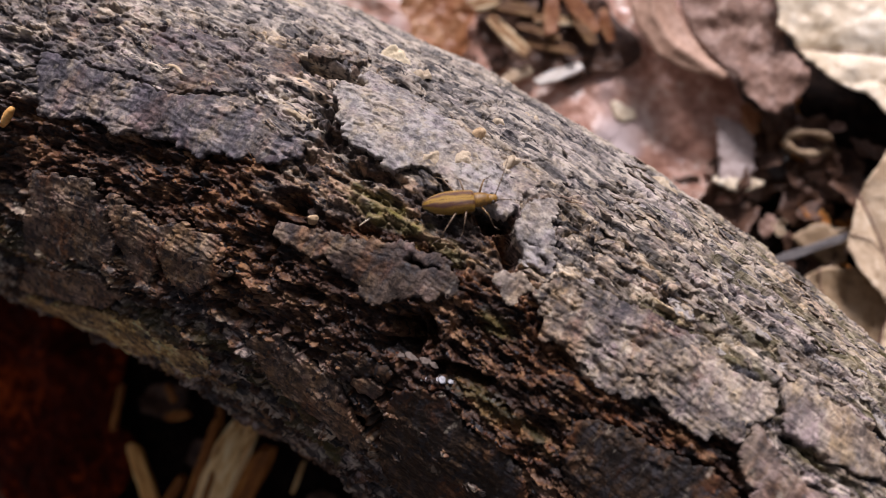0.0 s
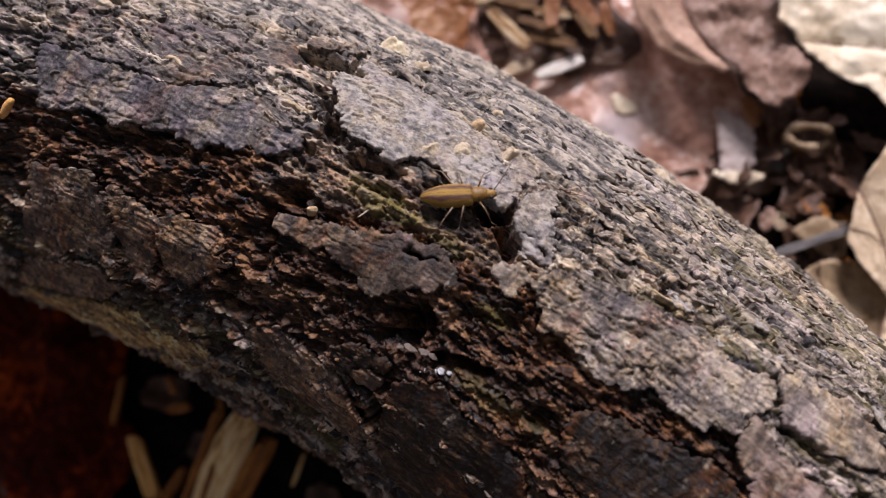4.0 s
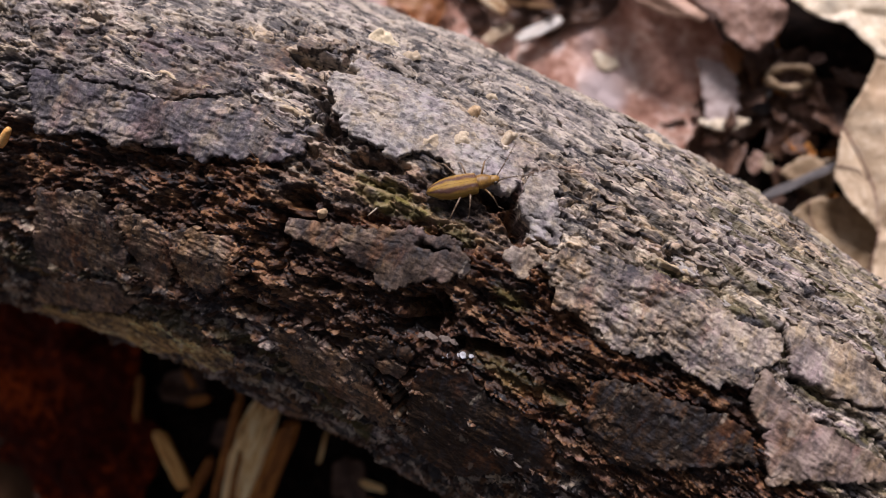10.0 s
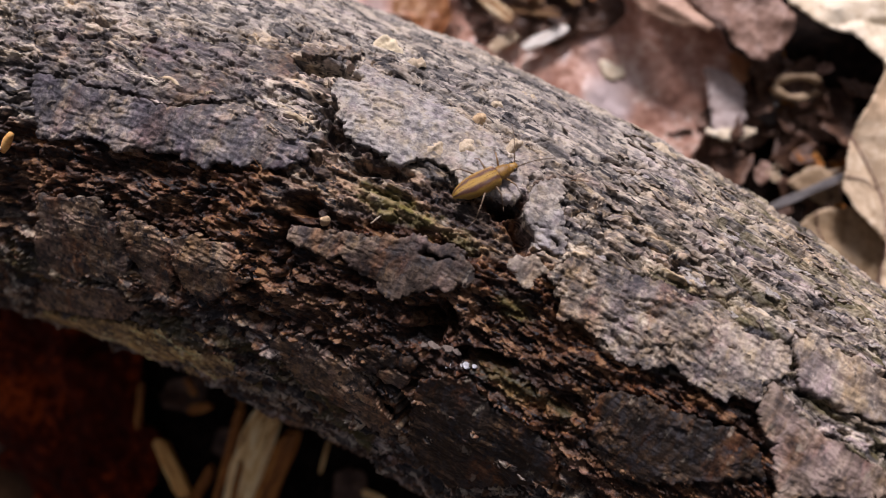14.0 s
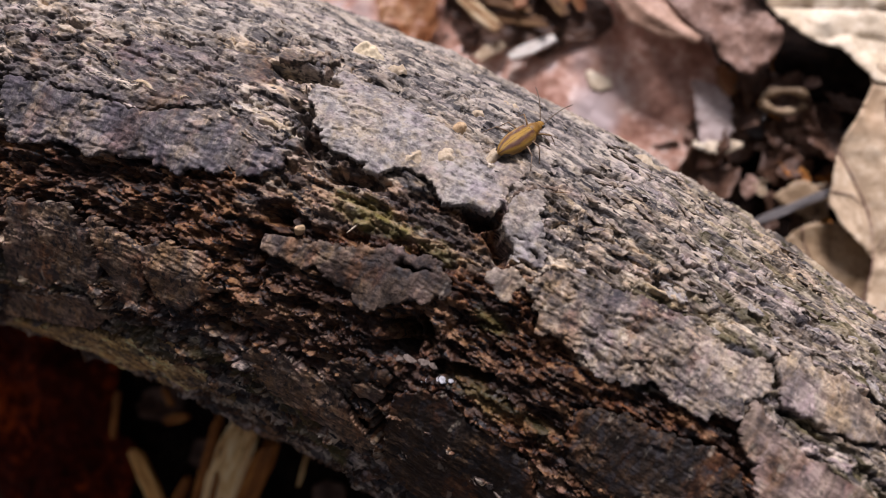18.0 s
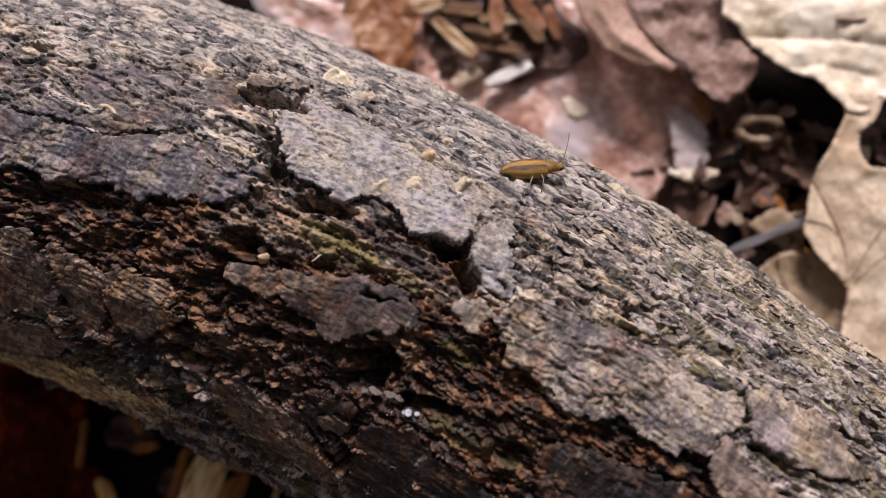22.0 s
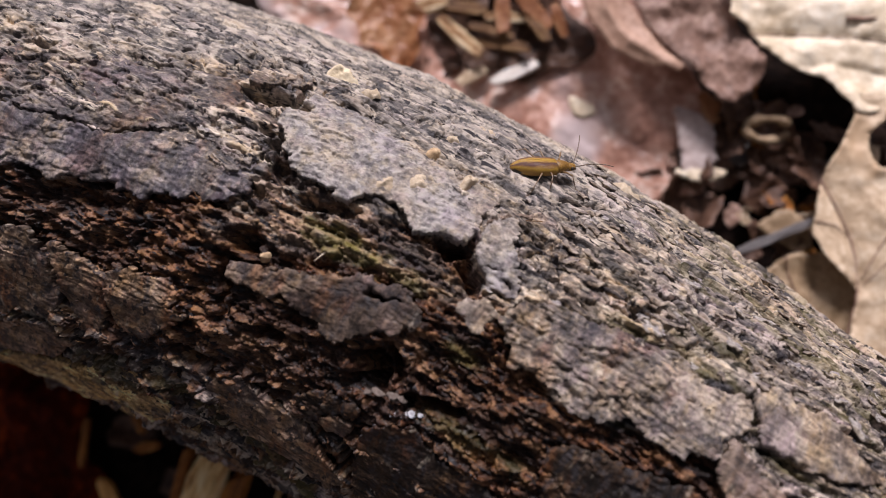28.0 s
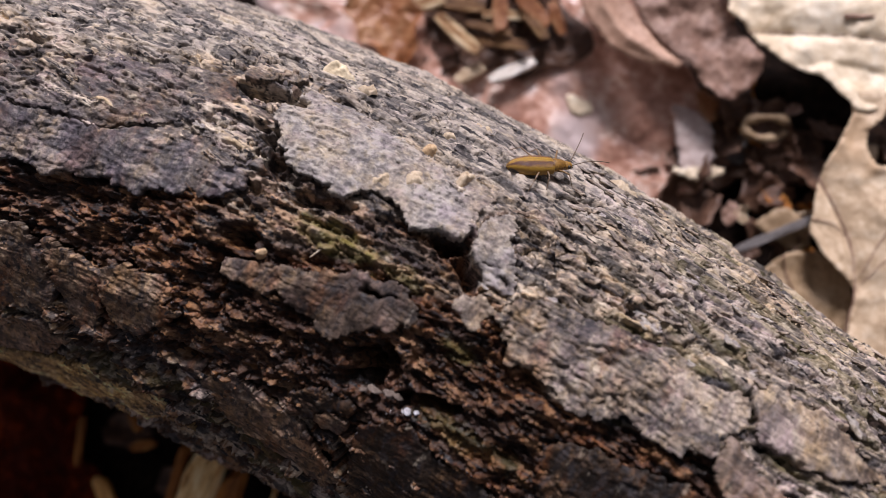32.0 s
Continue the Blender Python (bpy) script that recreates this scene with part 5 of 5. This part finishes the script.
def chip(name, label, material, length, width, thick, m, seed, category="wood chip"):
    ob = new(name, chip_mesh(name, material, length, width, thick, seed))
    ob.matrix_basis = m
    return tagged(ob, label, category)


big = chip("wood_chip", "pale split wood chip with dark grain", M_CHIP, 26, 7.0, 3.5, pose(-0.0196, -0.0545, 0.010, -4, 9, -81), 1)
part("stained_fibre", chip_mesh("stained_fibre", M_RUSTWOOD, 27, 4.2, 2.4, 31), big, "rust-stained strip of fibre", pose(0.004, 0.0050, 0.0004, 0, 0, -4))
part("stained_fibre", chip_mesh("stained_fibre", M_RUSTWOOD, 16, 1.0, 0.8, 32), big, "rust-stained strip of fibre", pose(0.005, -0.0008, 0.0016, 0, 0, 5))
part("stained_fibre", chip_mesh("stained_fibre", M_RUSTWOOD, 22, 1.8, 1.4, 33), big, "rust-stained strip of fibre", pose(0.001, -0.0043, 0.0008, 0, 0, 4))


def lay(name, label, material, a, b, z, width, thick, seed, category, tilt=0.0):
    """A sliver lying from a to b (mm on the plan) at height z."""
    length = math.hypot(b[0] - a[0], b[1] - a[1])
    m = pose((a[0] + b[0]) / 2 * MM, (a[1] + b[1]) / 2 * MM, z * MM, 0, tilt, math.degrees(math.atan2(b[1] - a[1], b[0] - a[0])))
    return chip(name, label, material, length, width, thick, m, seed, category)


lay("wood_chip", "bleached white wood chip", M_BLEACH, (-16.2, 41.9), (-10.8, 49.4), 4.5, 2.1, 1.5, 3, "wood chip")
lay("wood_chip", "light brown wood chip", M_LEAF_TAN, (-21.8, 38.9), (-18.9, 43.7), 4.0, 2.4, 1.4, 4, "wood chip")
lay("twig", "thin grey twig lying in the litter", M_TWIG, (37.0, 36.2), (46.4, 49.7), 7.0, 1.5, 1.4, 6, "twig")
lay("wood_chip", "narrow yellow wood sliver on dark soil", M_YELLOW, (-40.0, -63.5), (-29.0, -69.6), 6, 3.2, 1.8, 2, "wood chip")
lay("wood_chip", "thin curved brown sliver on dark soil", M_RUSTWOOD, (-27.6, -62), (-26.9, -78), 5, 2.0, 1.4, 41, "wood chip")
lay("wood_chip", "long orange-brown splinter of wood", M_YELLOW, (-15.5, -61), (-13.0, -78), 6, 2.6, 1.6, 42, "wood chip")
lay("wood_chip", "small orange-brown splinter of wood", M_RUSTWOOD, (-38.0, -55.4), (-34.2, -51.6), 5, 1.8, 1.0, 43, "wood chip")
lay("wood_chip", "small orange-brown splinter of wood", M_RUSTWOOD, (-41.8, -50.2), (-38.4, -51.5), 5, 1.6, 1.0, 44, "wood chip")
lay("wood_chip", "short pale broken bit of wood on dark soil", M_CHIP, (1.5, -48.0), (6.4, -46.6), 6, 1.5, 1.0, 46, "wood chip")
lay("wood_chip", "short rusty broken bit of wood on dark soil", M_YELLOW, (4.9, -50.3), (9.3, -49.7), 6, 1.3, 1.0, 47, "wood chip")
lay("wood_chip", "small rusty splinter in the shade of the log", M_ORANGE, (-41.3, -50.6), (-38.7, -51.0), 5, 1.4, 0.9, 380, "wood chip")
lay("wood_chip", "small rusty splinter in the shade of the log", M_RUSTWOOD, (-30.4, -45.7), (-27.2, -49.8), 5, 1.4, 0.9, 475, "wood chip")
lay("wood_chip", "small rusty splinter in the shade of the log", M_RUSTWOOD, (-50.0, -56.1), (-45.6, -64.5), 5, 1.4, 0.9, 300, "wood chip")
lay("wood_chip", "thin pale splinter on dark soil", M_CHIP, (-9.5, -44), (-7.6, -50), 5, 0.8, 0.7, 45, "wood chip")
ring_pts = [Vector((3.7 * math.cos(a), 1.9 * math.sin(a), 0.8 * math.sin(2 * a))) * MM for a in np.linspace(0.4, 6.0, 26)]
v, f = tube(ring_pts, [(0.75 + 0.2 * math.sin(i)) * MM for i in range(26)], 7)
ring = new("bark_curl", mesh_of("bark_curl", v, f, M_LEAF_OLIVE))
ring.matrix_basis = pose(0.0310, 0.0588, 0.0052, 8, 0, 30)
tagged(ring, "thin curl of tan bark on dark soil", "bark")

# dark sheet added to stand for the shaded cavity under the straw
leaf("dark leaf-shaped sheet added for the shaded gaps under the straw", M_ROT, 34, 19, pose(-0.036, 0.049, 0.0028, 0, 0, 14), 691, crumple=1.2)
# pile of chips and short straw against the flat leaf
for i, (a, b, z, width, material, label) in enumerate((
        ((-32.0, 47.6), (-20.5, 45.0), 5.5, 2.6, M_WOOD, "light brown broken piece of stalk"), ((-23.5, 47.0), (-13.0, 50.4), 6.0, 2.0, M_STRAW, "tan broken piece of straw"),
        ((-25.5, 48.6), (-17.0, 50.9), 7.0, 1.5, M_STRAW, "tan broken piece of straw"), ((-23.5, 57.5), (-18.7, 50.2), 7.5, 2.8, M_ORANGE, "orange strip of dead leaf"),
        ((-32.0, 50.0), (-24.5, 53.5), 5.0, 2.4, M_STRAW, "tan broken piece of straw"), ((-20.0, 58.2), (-12.0, 55.6), 6.5, 3.2, M_ORANGE, "orange strip of dead leaf"),
        ((-24.0, 52.0), (-15.5, 56.0), 5.5, 1.8, M_WOOD, "light brown broken piece of stalk"), ((-38.5, 45.5), (-32.0, 51.0), 5.0, 3.0, M_WOOD, "light brown broken piece of stalk"),
        ((-16.5, 55.6), (-11.0, 53.4), 6.5, 2.0, M_STRAW, "tan broken piece of straw"), ((-30.0, 56.0), (-21.0, 60.0), 5.0, 3.5, M_ORANGE, "orange strip of dead leaf"),
        ((-36.0, 54.0), (-29.0, 58.5), 5.0, 2.5, M_STRAW, "light brown broken piece of stalk"), ((-14.0, 60.0), (-9.0, 56.0), 5.5, 2.2, M_ORANGE, "orange strip of dead leaf"),
        ((-52.0, 52.0), (-44.0, 58.0), 3.0, 3.0, M_STRAW, "tan broken piece of straw"), ((-58.0, 44.0), (-50.0, 50.0), 3.0, 2.6, M_WOOD, "light brown broken piece of stalk"))):
    tagged(lay("straw", label, material, a, b, z, width, 0.45 * width, 60 + i, "straw", (i * 37) % 17 - 8), group="straw pile")
for i in range(16):
    x, y, q = dice.uniform(-34, -13), dice.uniform(49.5, 60), dice.uniform(0, math.pi)
    r = dice.uniform(1.5, 3.5)
    tagged(lay("straw", "dark rotten crumb of straw", M_ROT, (x - r * math.cos(q), y - r * math.sin(q)), (x + r * math.cos(q), y + r * math.sin(q)), dice.uniform(2.5, 4.5), dice.uniform(1.5, 3), 1.2, 90 + i, "straw", dice.uniform(-15, 15)), group="straw pile")


def rim(points, r, material, label):
    """A raised broken edge of bark along points (mm along, degrees round)."""
    pts, rad = [], []
    for (a, b), (c, d) in zip(points, points[1:]):
        for k in range(7):
            u = k / 7
            s, t = a + (c - a) * u, b + (d - b) * u
            pts.append(on_log(np.array(s), np.array(t), np.array(-0.05 + 0.25 * math.sin(7 * s) * math.sin(3 * t))))
            rad.append(r * MM * (0.8 + 0.7 * noise.noise(Vector((s * 0.7, t * 0.25, r)))))
    v, f = tube(pts, rad, 7)
    part("bark_rim", mesh_of("bark_rim", v, f, material, flat=True), log, label)


M_RIM = speckled("rusty_bark_rim", [(0.36, (0.05, 0.033, 0.024)), (0.5, (0.19, 0.135, 0.10)), (0.64, (0.38, 0.29, 0.22))], 700, 3600, 0.75, (1, 1, 1), 0.0004)
rim([(6.3, 26.5), (6.6, 28.6), (8.1, 32.5), (10.6, 35)], 0.34, M_RIM, "rust-brown broken rim of bark")
rim([(-25.2, 35.5), (-23.6, 36.6), (-21.6, 36.4), (-19.9, 34.2)], 0.42, M_RIM, "rust-brown broken rim of bark over a hollow")

# ---- the beetle, head along +x ----
M_SHELL, n_, l_, sh_ = node_material("striped_shell")
across = attr(n_, "across")
wav = noise_node(n_, l_, 1700, 5, 0.8, scaled_coords(n_, l_, 0.3, 1, 1))
shift = n_.new("ShaderNodeMath")
shift.operation = "MULTIPLY_ADD"
shift.inputs[1].default_value = 0.6
l_.new(wav.outputs[0], shift.inputs[0])
l_.new(across, shift.inputs[2])
stripe = ramp_node(n_, [(0.22, (0.15, 0.066, 0.014)), (0.34, (0.42, 0.25, 0.035)), (0.43, (0.30, 0.165, 0.028)), (0.51, (0.10, 0.040, 0.026)), (0.61, (0.09, 0.036, 0.026)), (0.71, (0.24, 0.12, 0.024)), (0.84, (0.42, 0.25, 0.034)), (1.0, (0.30, 0.16, 0.020))])
l_.new(shift.outputs[0], stripe.inputs[0])
l_.new(stripe.outputs[0], sh_.inputs["Base Color"])
sh_.inputs["Roughness"].default_value = 0.3
sh_.inputs["Specular IOR Level"].default_value = 0.5
dots = noise_node(n_, l_, 6000, 3, 0.7)
bump(n_, l_, sh_, dots.outputs[0], 0.00006)
M_GOLD = speckled("golden_shell", [(0.36, (0.085, 0.038, 0.007)), (0.5, (0.235, 0.118, 0.016)), (0.64, (0.42, 0.25, 0.05))], 900, 7000, 0.45, (1, 1, 1), 0.00010, None, 0.5)
M_LIMB = speckled("amber_limb", [(0.3, (0.104, 0.054, 0.018)), (0.6, (0.221, 0.132, 0.054))], 1200, 5000, 0.4, (1, 1, 1), 0.00002, None, 0.5)
M_PALELIMB = speckled("pale_limb", [(0.3, (0.0868, 0.0504, 0.0275)), (0.6, (0.205, 0.14, 0.085))], 1200, 5000, 0.45, (1, 1, 1), 0.00002, None, 0.5)
M_FEELER = speckled("brown_feeler", [(0.3, (0.05, 0.03, 0.015)), (0.6, (0.15, 0.10, 0.06))], 1200, 5000, 0.4, (1, 1, 1), 0.00002, None, 0.5)
M_DARK = speckled("black_chitin", [(0.3, (0.012, 0.009, 0.007)), (0.6, (0.04, 0.028, 0.02))], 1200, 5000, 0.3, (1, 1, 1), 0.00002, None, 0.5)

beetle = new("beetle")
tagged(beetle, "slender golden-brown leaf beetle with dark stripes on its wing cases", "beetle")


def elytron(side):
    n, k = 44, 22
    U, P = np.meshgrid(np.linspace(0, 1, n), np.linspace(0, 1, k), indexing="ij")
    half = 1.33 * (0.85 + 0.17 * np.sin(np.pi * np.clip(U * 0.95 + 0.02, 0, 1))) * np.clip(1 - U ** 3.6, 0, 1) ** 0.58 * np.clip(U * 22 + 0.72, 0, 1) ** 0.5
    high = 1.14 * (0.86 + 0.16 * np.sin(np.pi * U)) * np.clip(1 - U ** 6, 0, 1) ** 0.5 * np.clip(U * 10 + 0.6, 0, 1) ** 0.5
    a = P * radians(102)
    y = side * (0.012 + half * np.sin(a) ** 0.92)
    z = 1.0 + high * np.cos(a) * 1.0 + 0.015 * np.cos(P * 40) * (1 - U)
    x = 1.75 - 5.75 * U
    v = np.stack([x, y, z], -1).reshape(-1, 3) * MM
    f = quads(n, k)
    return mesh_of("elytron", v, f if side > 0 else f[:, ::-1], M_SHELL, {"across": P})


def ellipsoid(name, c, r, material, taper=0.0, n=18, k=20, box=0.55):
    U, T = np.meshgrid(np.linspace(0, np.pi, n), np.linspace(0, 2 * np.pi, k, endpoint=False), indexing="ij")
    g = 1 + taper * np.cos(U)
    v = np.stack([c[0] + r[0] * np.cos(U), c[1] + r[1] * np.sin(U) ** box * np.cos(T) * g, c[2] + r[2] * np.sin(U) ** box * np.sin(T) * g], -1).reshape(-1, 3) * MM
    return mesh_of(name, v, quads(n, k, wrap=True)[:, ::-1], material)


part("elytron", elytron(1), beetle, "golden wing case with a dark stripe")
part("elytron", elytron(-1), beetle, "golden wing case with a dark stripe")
part("abdomen", ellipsoid("abdomen", (-0.9, 0, 0.95), (2.9, 1.12, 0.62), M_DARK), beetle, "dark underside")
part("pronotum", ellipsoid("pronotum", (2.45, 0, 1.16), (0.95, 0.80, 0.68), M_GOLD, -0.16, 24, 24, 0.34), beetle, "rough golden shield behind the head")
head = part("head", ellipsoid("head", (3.62, 0, 1.06), (0.66, 0.55, 0.47), M_GOLD, -0.12, 20, 20, 0.45), beetle)
for q in (1, -1):
    part("eye", ellipsoid("eye", (3.75, 0.47 * q, 1.2), (0.22, 0.2, 0.24), M_DARK, n=10, k=12), head, "black bulging eye")
    part("mandible", ellipsoid("mandible", (4.2, 0.15 * q, 0.90), (0.22, 0.12, 0.16), M_DARK, n=8, k=10), head)


def limb(name, pts, r0, r1, material, parent, m=None):
    n = len(pts)
    v, f = tube([Vector(p) * MM for p in pts], [(r0 + (r1 - r0) * i / (n - 1)) * MM for i in range(n)], 8)
    return part(name, mesh_of(name, v, f, material), parent, m=m)


def antenna(side):
    """Beaded feeler; its base is its origin."""
    pts, rad = [], []
    for i in range(45):
        u = i / 44
        pts.append((4.4 * u * MM, side * (0.5 * u + 0.5 * u * u) * MM, (0.55 * math.sin(u * 2.4)) * MM))
        rad.append((0.075 - 0.02 * u) * (0.6 + 0.5 * abs(math.sin(u * 11 * math.pi))) * MM)
    v, f = tube(pts, rad, 7)
    return part("antenna", mesh_of("antenna", v, f, M_FEELER), beetle)


feelers = [antenna(1), antenna(-1)]
LEGS = []
for row, (x, reach, back) in enumerate(((2.3, 2.4, 1.5), (0.9, 2.8, -0.9), (0.1, 3.3, -3.0))):
    for q in (1, -1):
        leg = limb("leg", [(0, 0, 0), (back * 0.25, q * reach * 0.34, 0.55), (back * 0.5, q * reach * 0.66, 0.75)], 0.13, 0.09, M_PALELIMB if row else M_LIMB, beetle)
        knee = Vector((back * 0.5, q * reach * 0.66, 0.75))
        foot = Vector((back * 0.85, q * reach * 0.98, -0.62))
        limb("tibia", [knee, knee.lerp(foot, 0.5) + Vector((0, 0, 0.05)), foot], 0.065, 0.045, M_PALELIMB, leg)
        limb("tarsus", [foot, foot + Vector((back * 0.18, q * 0.22, -0.06)), foot + Vector((back * 0.36, q * 0.4, -0.1))], 0.05, 0.03, M_FEELER, leg)
        LEGS.append((leg, x, q, row))


def motions():
    walk(beetle, [
        (0.0, pose(0.00080, 0.01116, 0.06697, -12.9, 12.3, 43.0)),
        (2.0, pose(0.00099, 0.01099, 0.06703, -13.2, 11.4, 40.0)),
        (3.5, pose(0.00095, 0.01091, 0.06706, -13.2, 11.2, 39.6)),
        (5.5, pose(0.00066, 0.01103, 0.06702, -12.8, 12.1, 42.7)),
        (6.5, pose(0.00094, 0.01089, 0.06706, -13.2, 11.1, 39.4)),
        (7.5, pose(0.00088, 0.01110, 0.06699, -13.8, 11.1, 38.0)),
        (8.0, pose(0.00079, 0.01101, 0.06703, -13.5, 11.2, 39.1)),
        (8.5, pose(0.00094, 0.01105, 0.06701, -13.7, 11.0, 38.2)),
        (9.0, pose(0.00099, 0.01103, 0.06701, -13.3, 11.4, 39.8)),
        (9.5, pose(0.00093, 0.01104, 0.06701, -12.8, 12.1, 42.7)),
        (10.0, pose(0.00089, 0.01093, 0.06705, -12.7, 11.9, 42.5)),
        (10.5, pose(0.00102, 0.01098, 0.06703, -12.7, 11.9, 42.5)),
        (11.0, pose(0.00091, 0.01110, 0.06699, -12.8, 12.2, 43.1)),
        (11.5, pose(0.00085, 0.01103, 0.06702, -12.5, 12.3, 43.8)),
        (12.0, pose(0.00096, 0.01123, 0.06695, -11.9, 13.4, 47.6)),
        (12.5, pose(0.00111, 0.01158, 0.06682, -11.5, 14.6, 51.2)),
        (13.0, pose(0.00120, 0.01162, 0.06680, -10.3, 15.6, 56.0)),
        (13.4, pose(0.00139, 0.01197, 0.06667, -10.5, 16.2, 56.5)),
        (13.7, pose(0.00167, 0.01236, 0.06651, -10.0, 8.4, 59.9)),
        (14.0, pose(0.00173, 0.01306, 0.06621, -10.5, 18.7, 59.9)),
        (14.3, pose(0.00165, 0.01376, 0.06590, -8.9, 18.4, 66.4)),
        (14.5, pose(0.00168, 0.01402, 0.06577, -8.9, 20.2, 67.0)),
        (16.5, pose(0.00233, 0.01770, 0.06359, -5.9, 30.5, 78.4)),
        (16.7, pose(0.00240, 0.01799, 0.06338, -7.4, 30.9, 75.7)),
        (17.0, pose(0.00243, 0.01875, 0.06280, -6.7, 32.8, 77.8)),
        (17.3, pose(0.00280, 0.01952, 0.06217, -5.5, 34.8, 80.4)),
        (17.6, pose(0.00291, 0.02046, 0.06135, -5.7, 37.1, 80.6)),
        (18.0, pose(0.00305, 0.02161, 0.06023, -9.7, 38.6, 74.9)),
        (18.3, pose(0.00333, 0.02199, 0.05984, -11.6, 38.9, 72.3)),
        (18.6, pose(0.00363, 0.02269, 0.05906, -16.1, 39.2, 66.1)),
        (19.0, pose(0.00447, 0.02324, 0.05843, -22.6, 34.2, 57.1)),
        (19.5, pose(0.00507, 0.02349, 0.05811, -24.0, 32.7, 55.5)),
        (20.0, pose(0.00588, 0.02352, 0.05807, -28.6, 31.4, 48.1)),
        (20.5, pose(0.00605, 0.02388, 0.05763, -31.6, 31.4, 43.9)),
        (21.0, pose(0.00625, 0.02396, 0.05752, -30.0, 29.8, 47.1)),
        (21.5, pose(0.00686, 0.02419, 0.05721, -34.1, 26.5, 41.1)),
        (22.0, pose(0.00690, 0.02418, 0.05723, -34.0, 28.1, 40.9)),
        (22.5, pose(0.00700, 0.02417, 0.05724, -34.2, 28.6, 40.6)),
        (23.5, pose(0.00732, 0.02428, 0.05709, -36.7, 22.2, 37.1)),
        (24.2, pose(0.00738, 0.02449, 0.05680, -37.5, 24.9, 36.0)),
        (25.0, pose(0.00733, 0.02455, 0.05673, -37.5, 22.9, 36.7)),
        (25.5, pose(0.00736, 0.02449, 0.05681, -37.4, 23.9, 36.3)),
        (27.5, pose(0.00730, 0.02461, 0.05665, -38.3, 25.3, 35.0)),
        (28.5, pose(0.00716, 0.02461, 0.05665, -36.8, 26.3, 37.7)),
        (29.5, pose(0.00729, 0.02443, 0.05689, -35.6, 24.4, 39.4)),
        (30.5, pose(0.00723, 0.02459, 0.05667, -37.5, 25.3, 36.6)),
        (31.2, pose(0.00718, 0.02455, 0.05673, -36.3, 26.6, 38.3)),
        (32.0, pose(0.00734, 0.02432, 0.05703, -36.6, 26.4, 36.8)),
    ])
    for leg, x, q, row in LEGS:
        rows = [(0.0, pose(x * MM, 0.55 * q * MM, 0.78 * MM)), (12.0, pose(x * MM, 0.55 * q * MM, 0.78 * MM))]
        for i in range(1, 45):
            t = 12.0 + i * 0.2
            swing = (10 if t < 16 else 14 if t < 18.5 else 7) * math.sin(t * 7.5 + (row + (q > 0)) * math.pi)
            rows.append((t, pose(x * MM, 0.55 * q * MM, 0.78 * MM, 0, 0, swing)))
        rows += [(21.4, pose(x * MM, 0.55 * q * MM, 0.78 * MM)), (32.0, pose(x * MM, 0.55 * q * MM, 0.78 * MM))]
        walk(leg, rows)
    for feeler, q in zip(feelers, (1, -1)):
        rows = []
        for i in range(33):
            t = float(i)
            rows.append((t, pose(4.05 * MM, 0.28 * q * MM, 1.28 * MM, 0, -10 + 8 * math.sin(t * 1.3 + q), (44 if q > 0 else -4) + 8 * math.sin(t * 0.9 + 2 * q))))
        walk(feeler, rows)


motions()
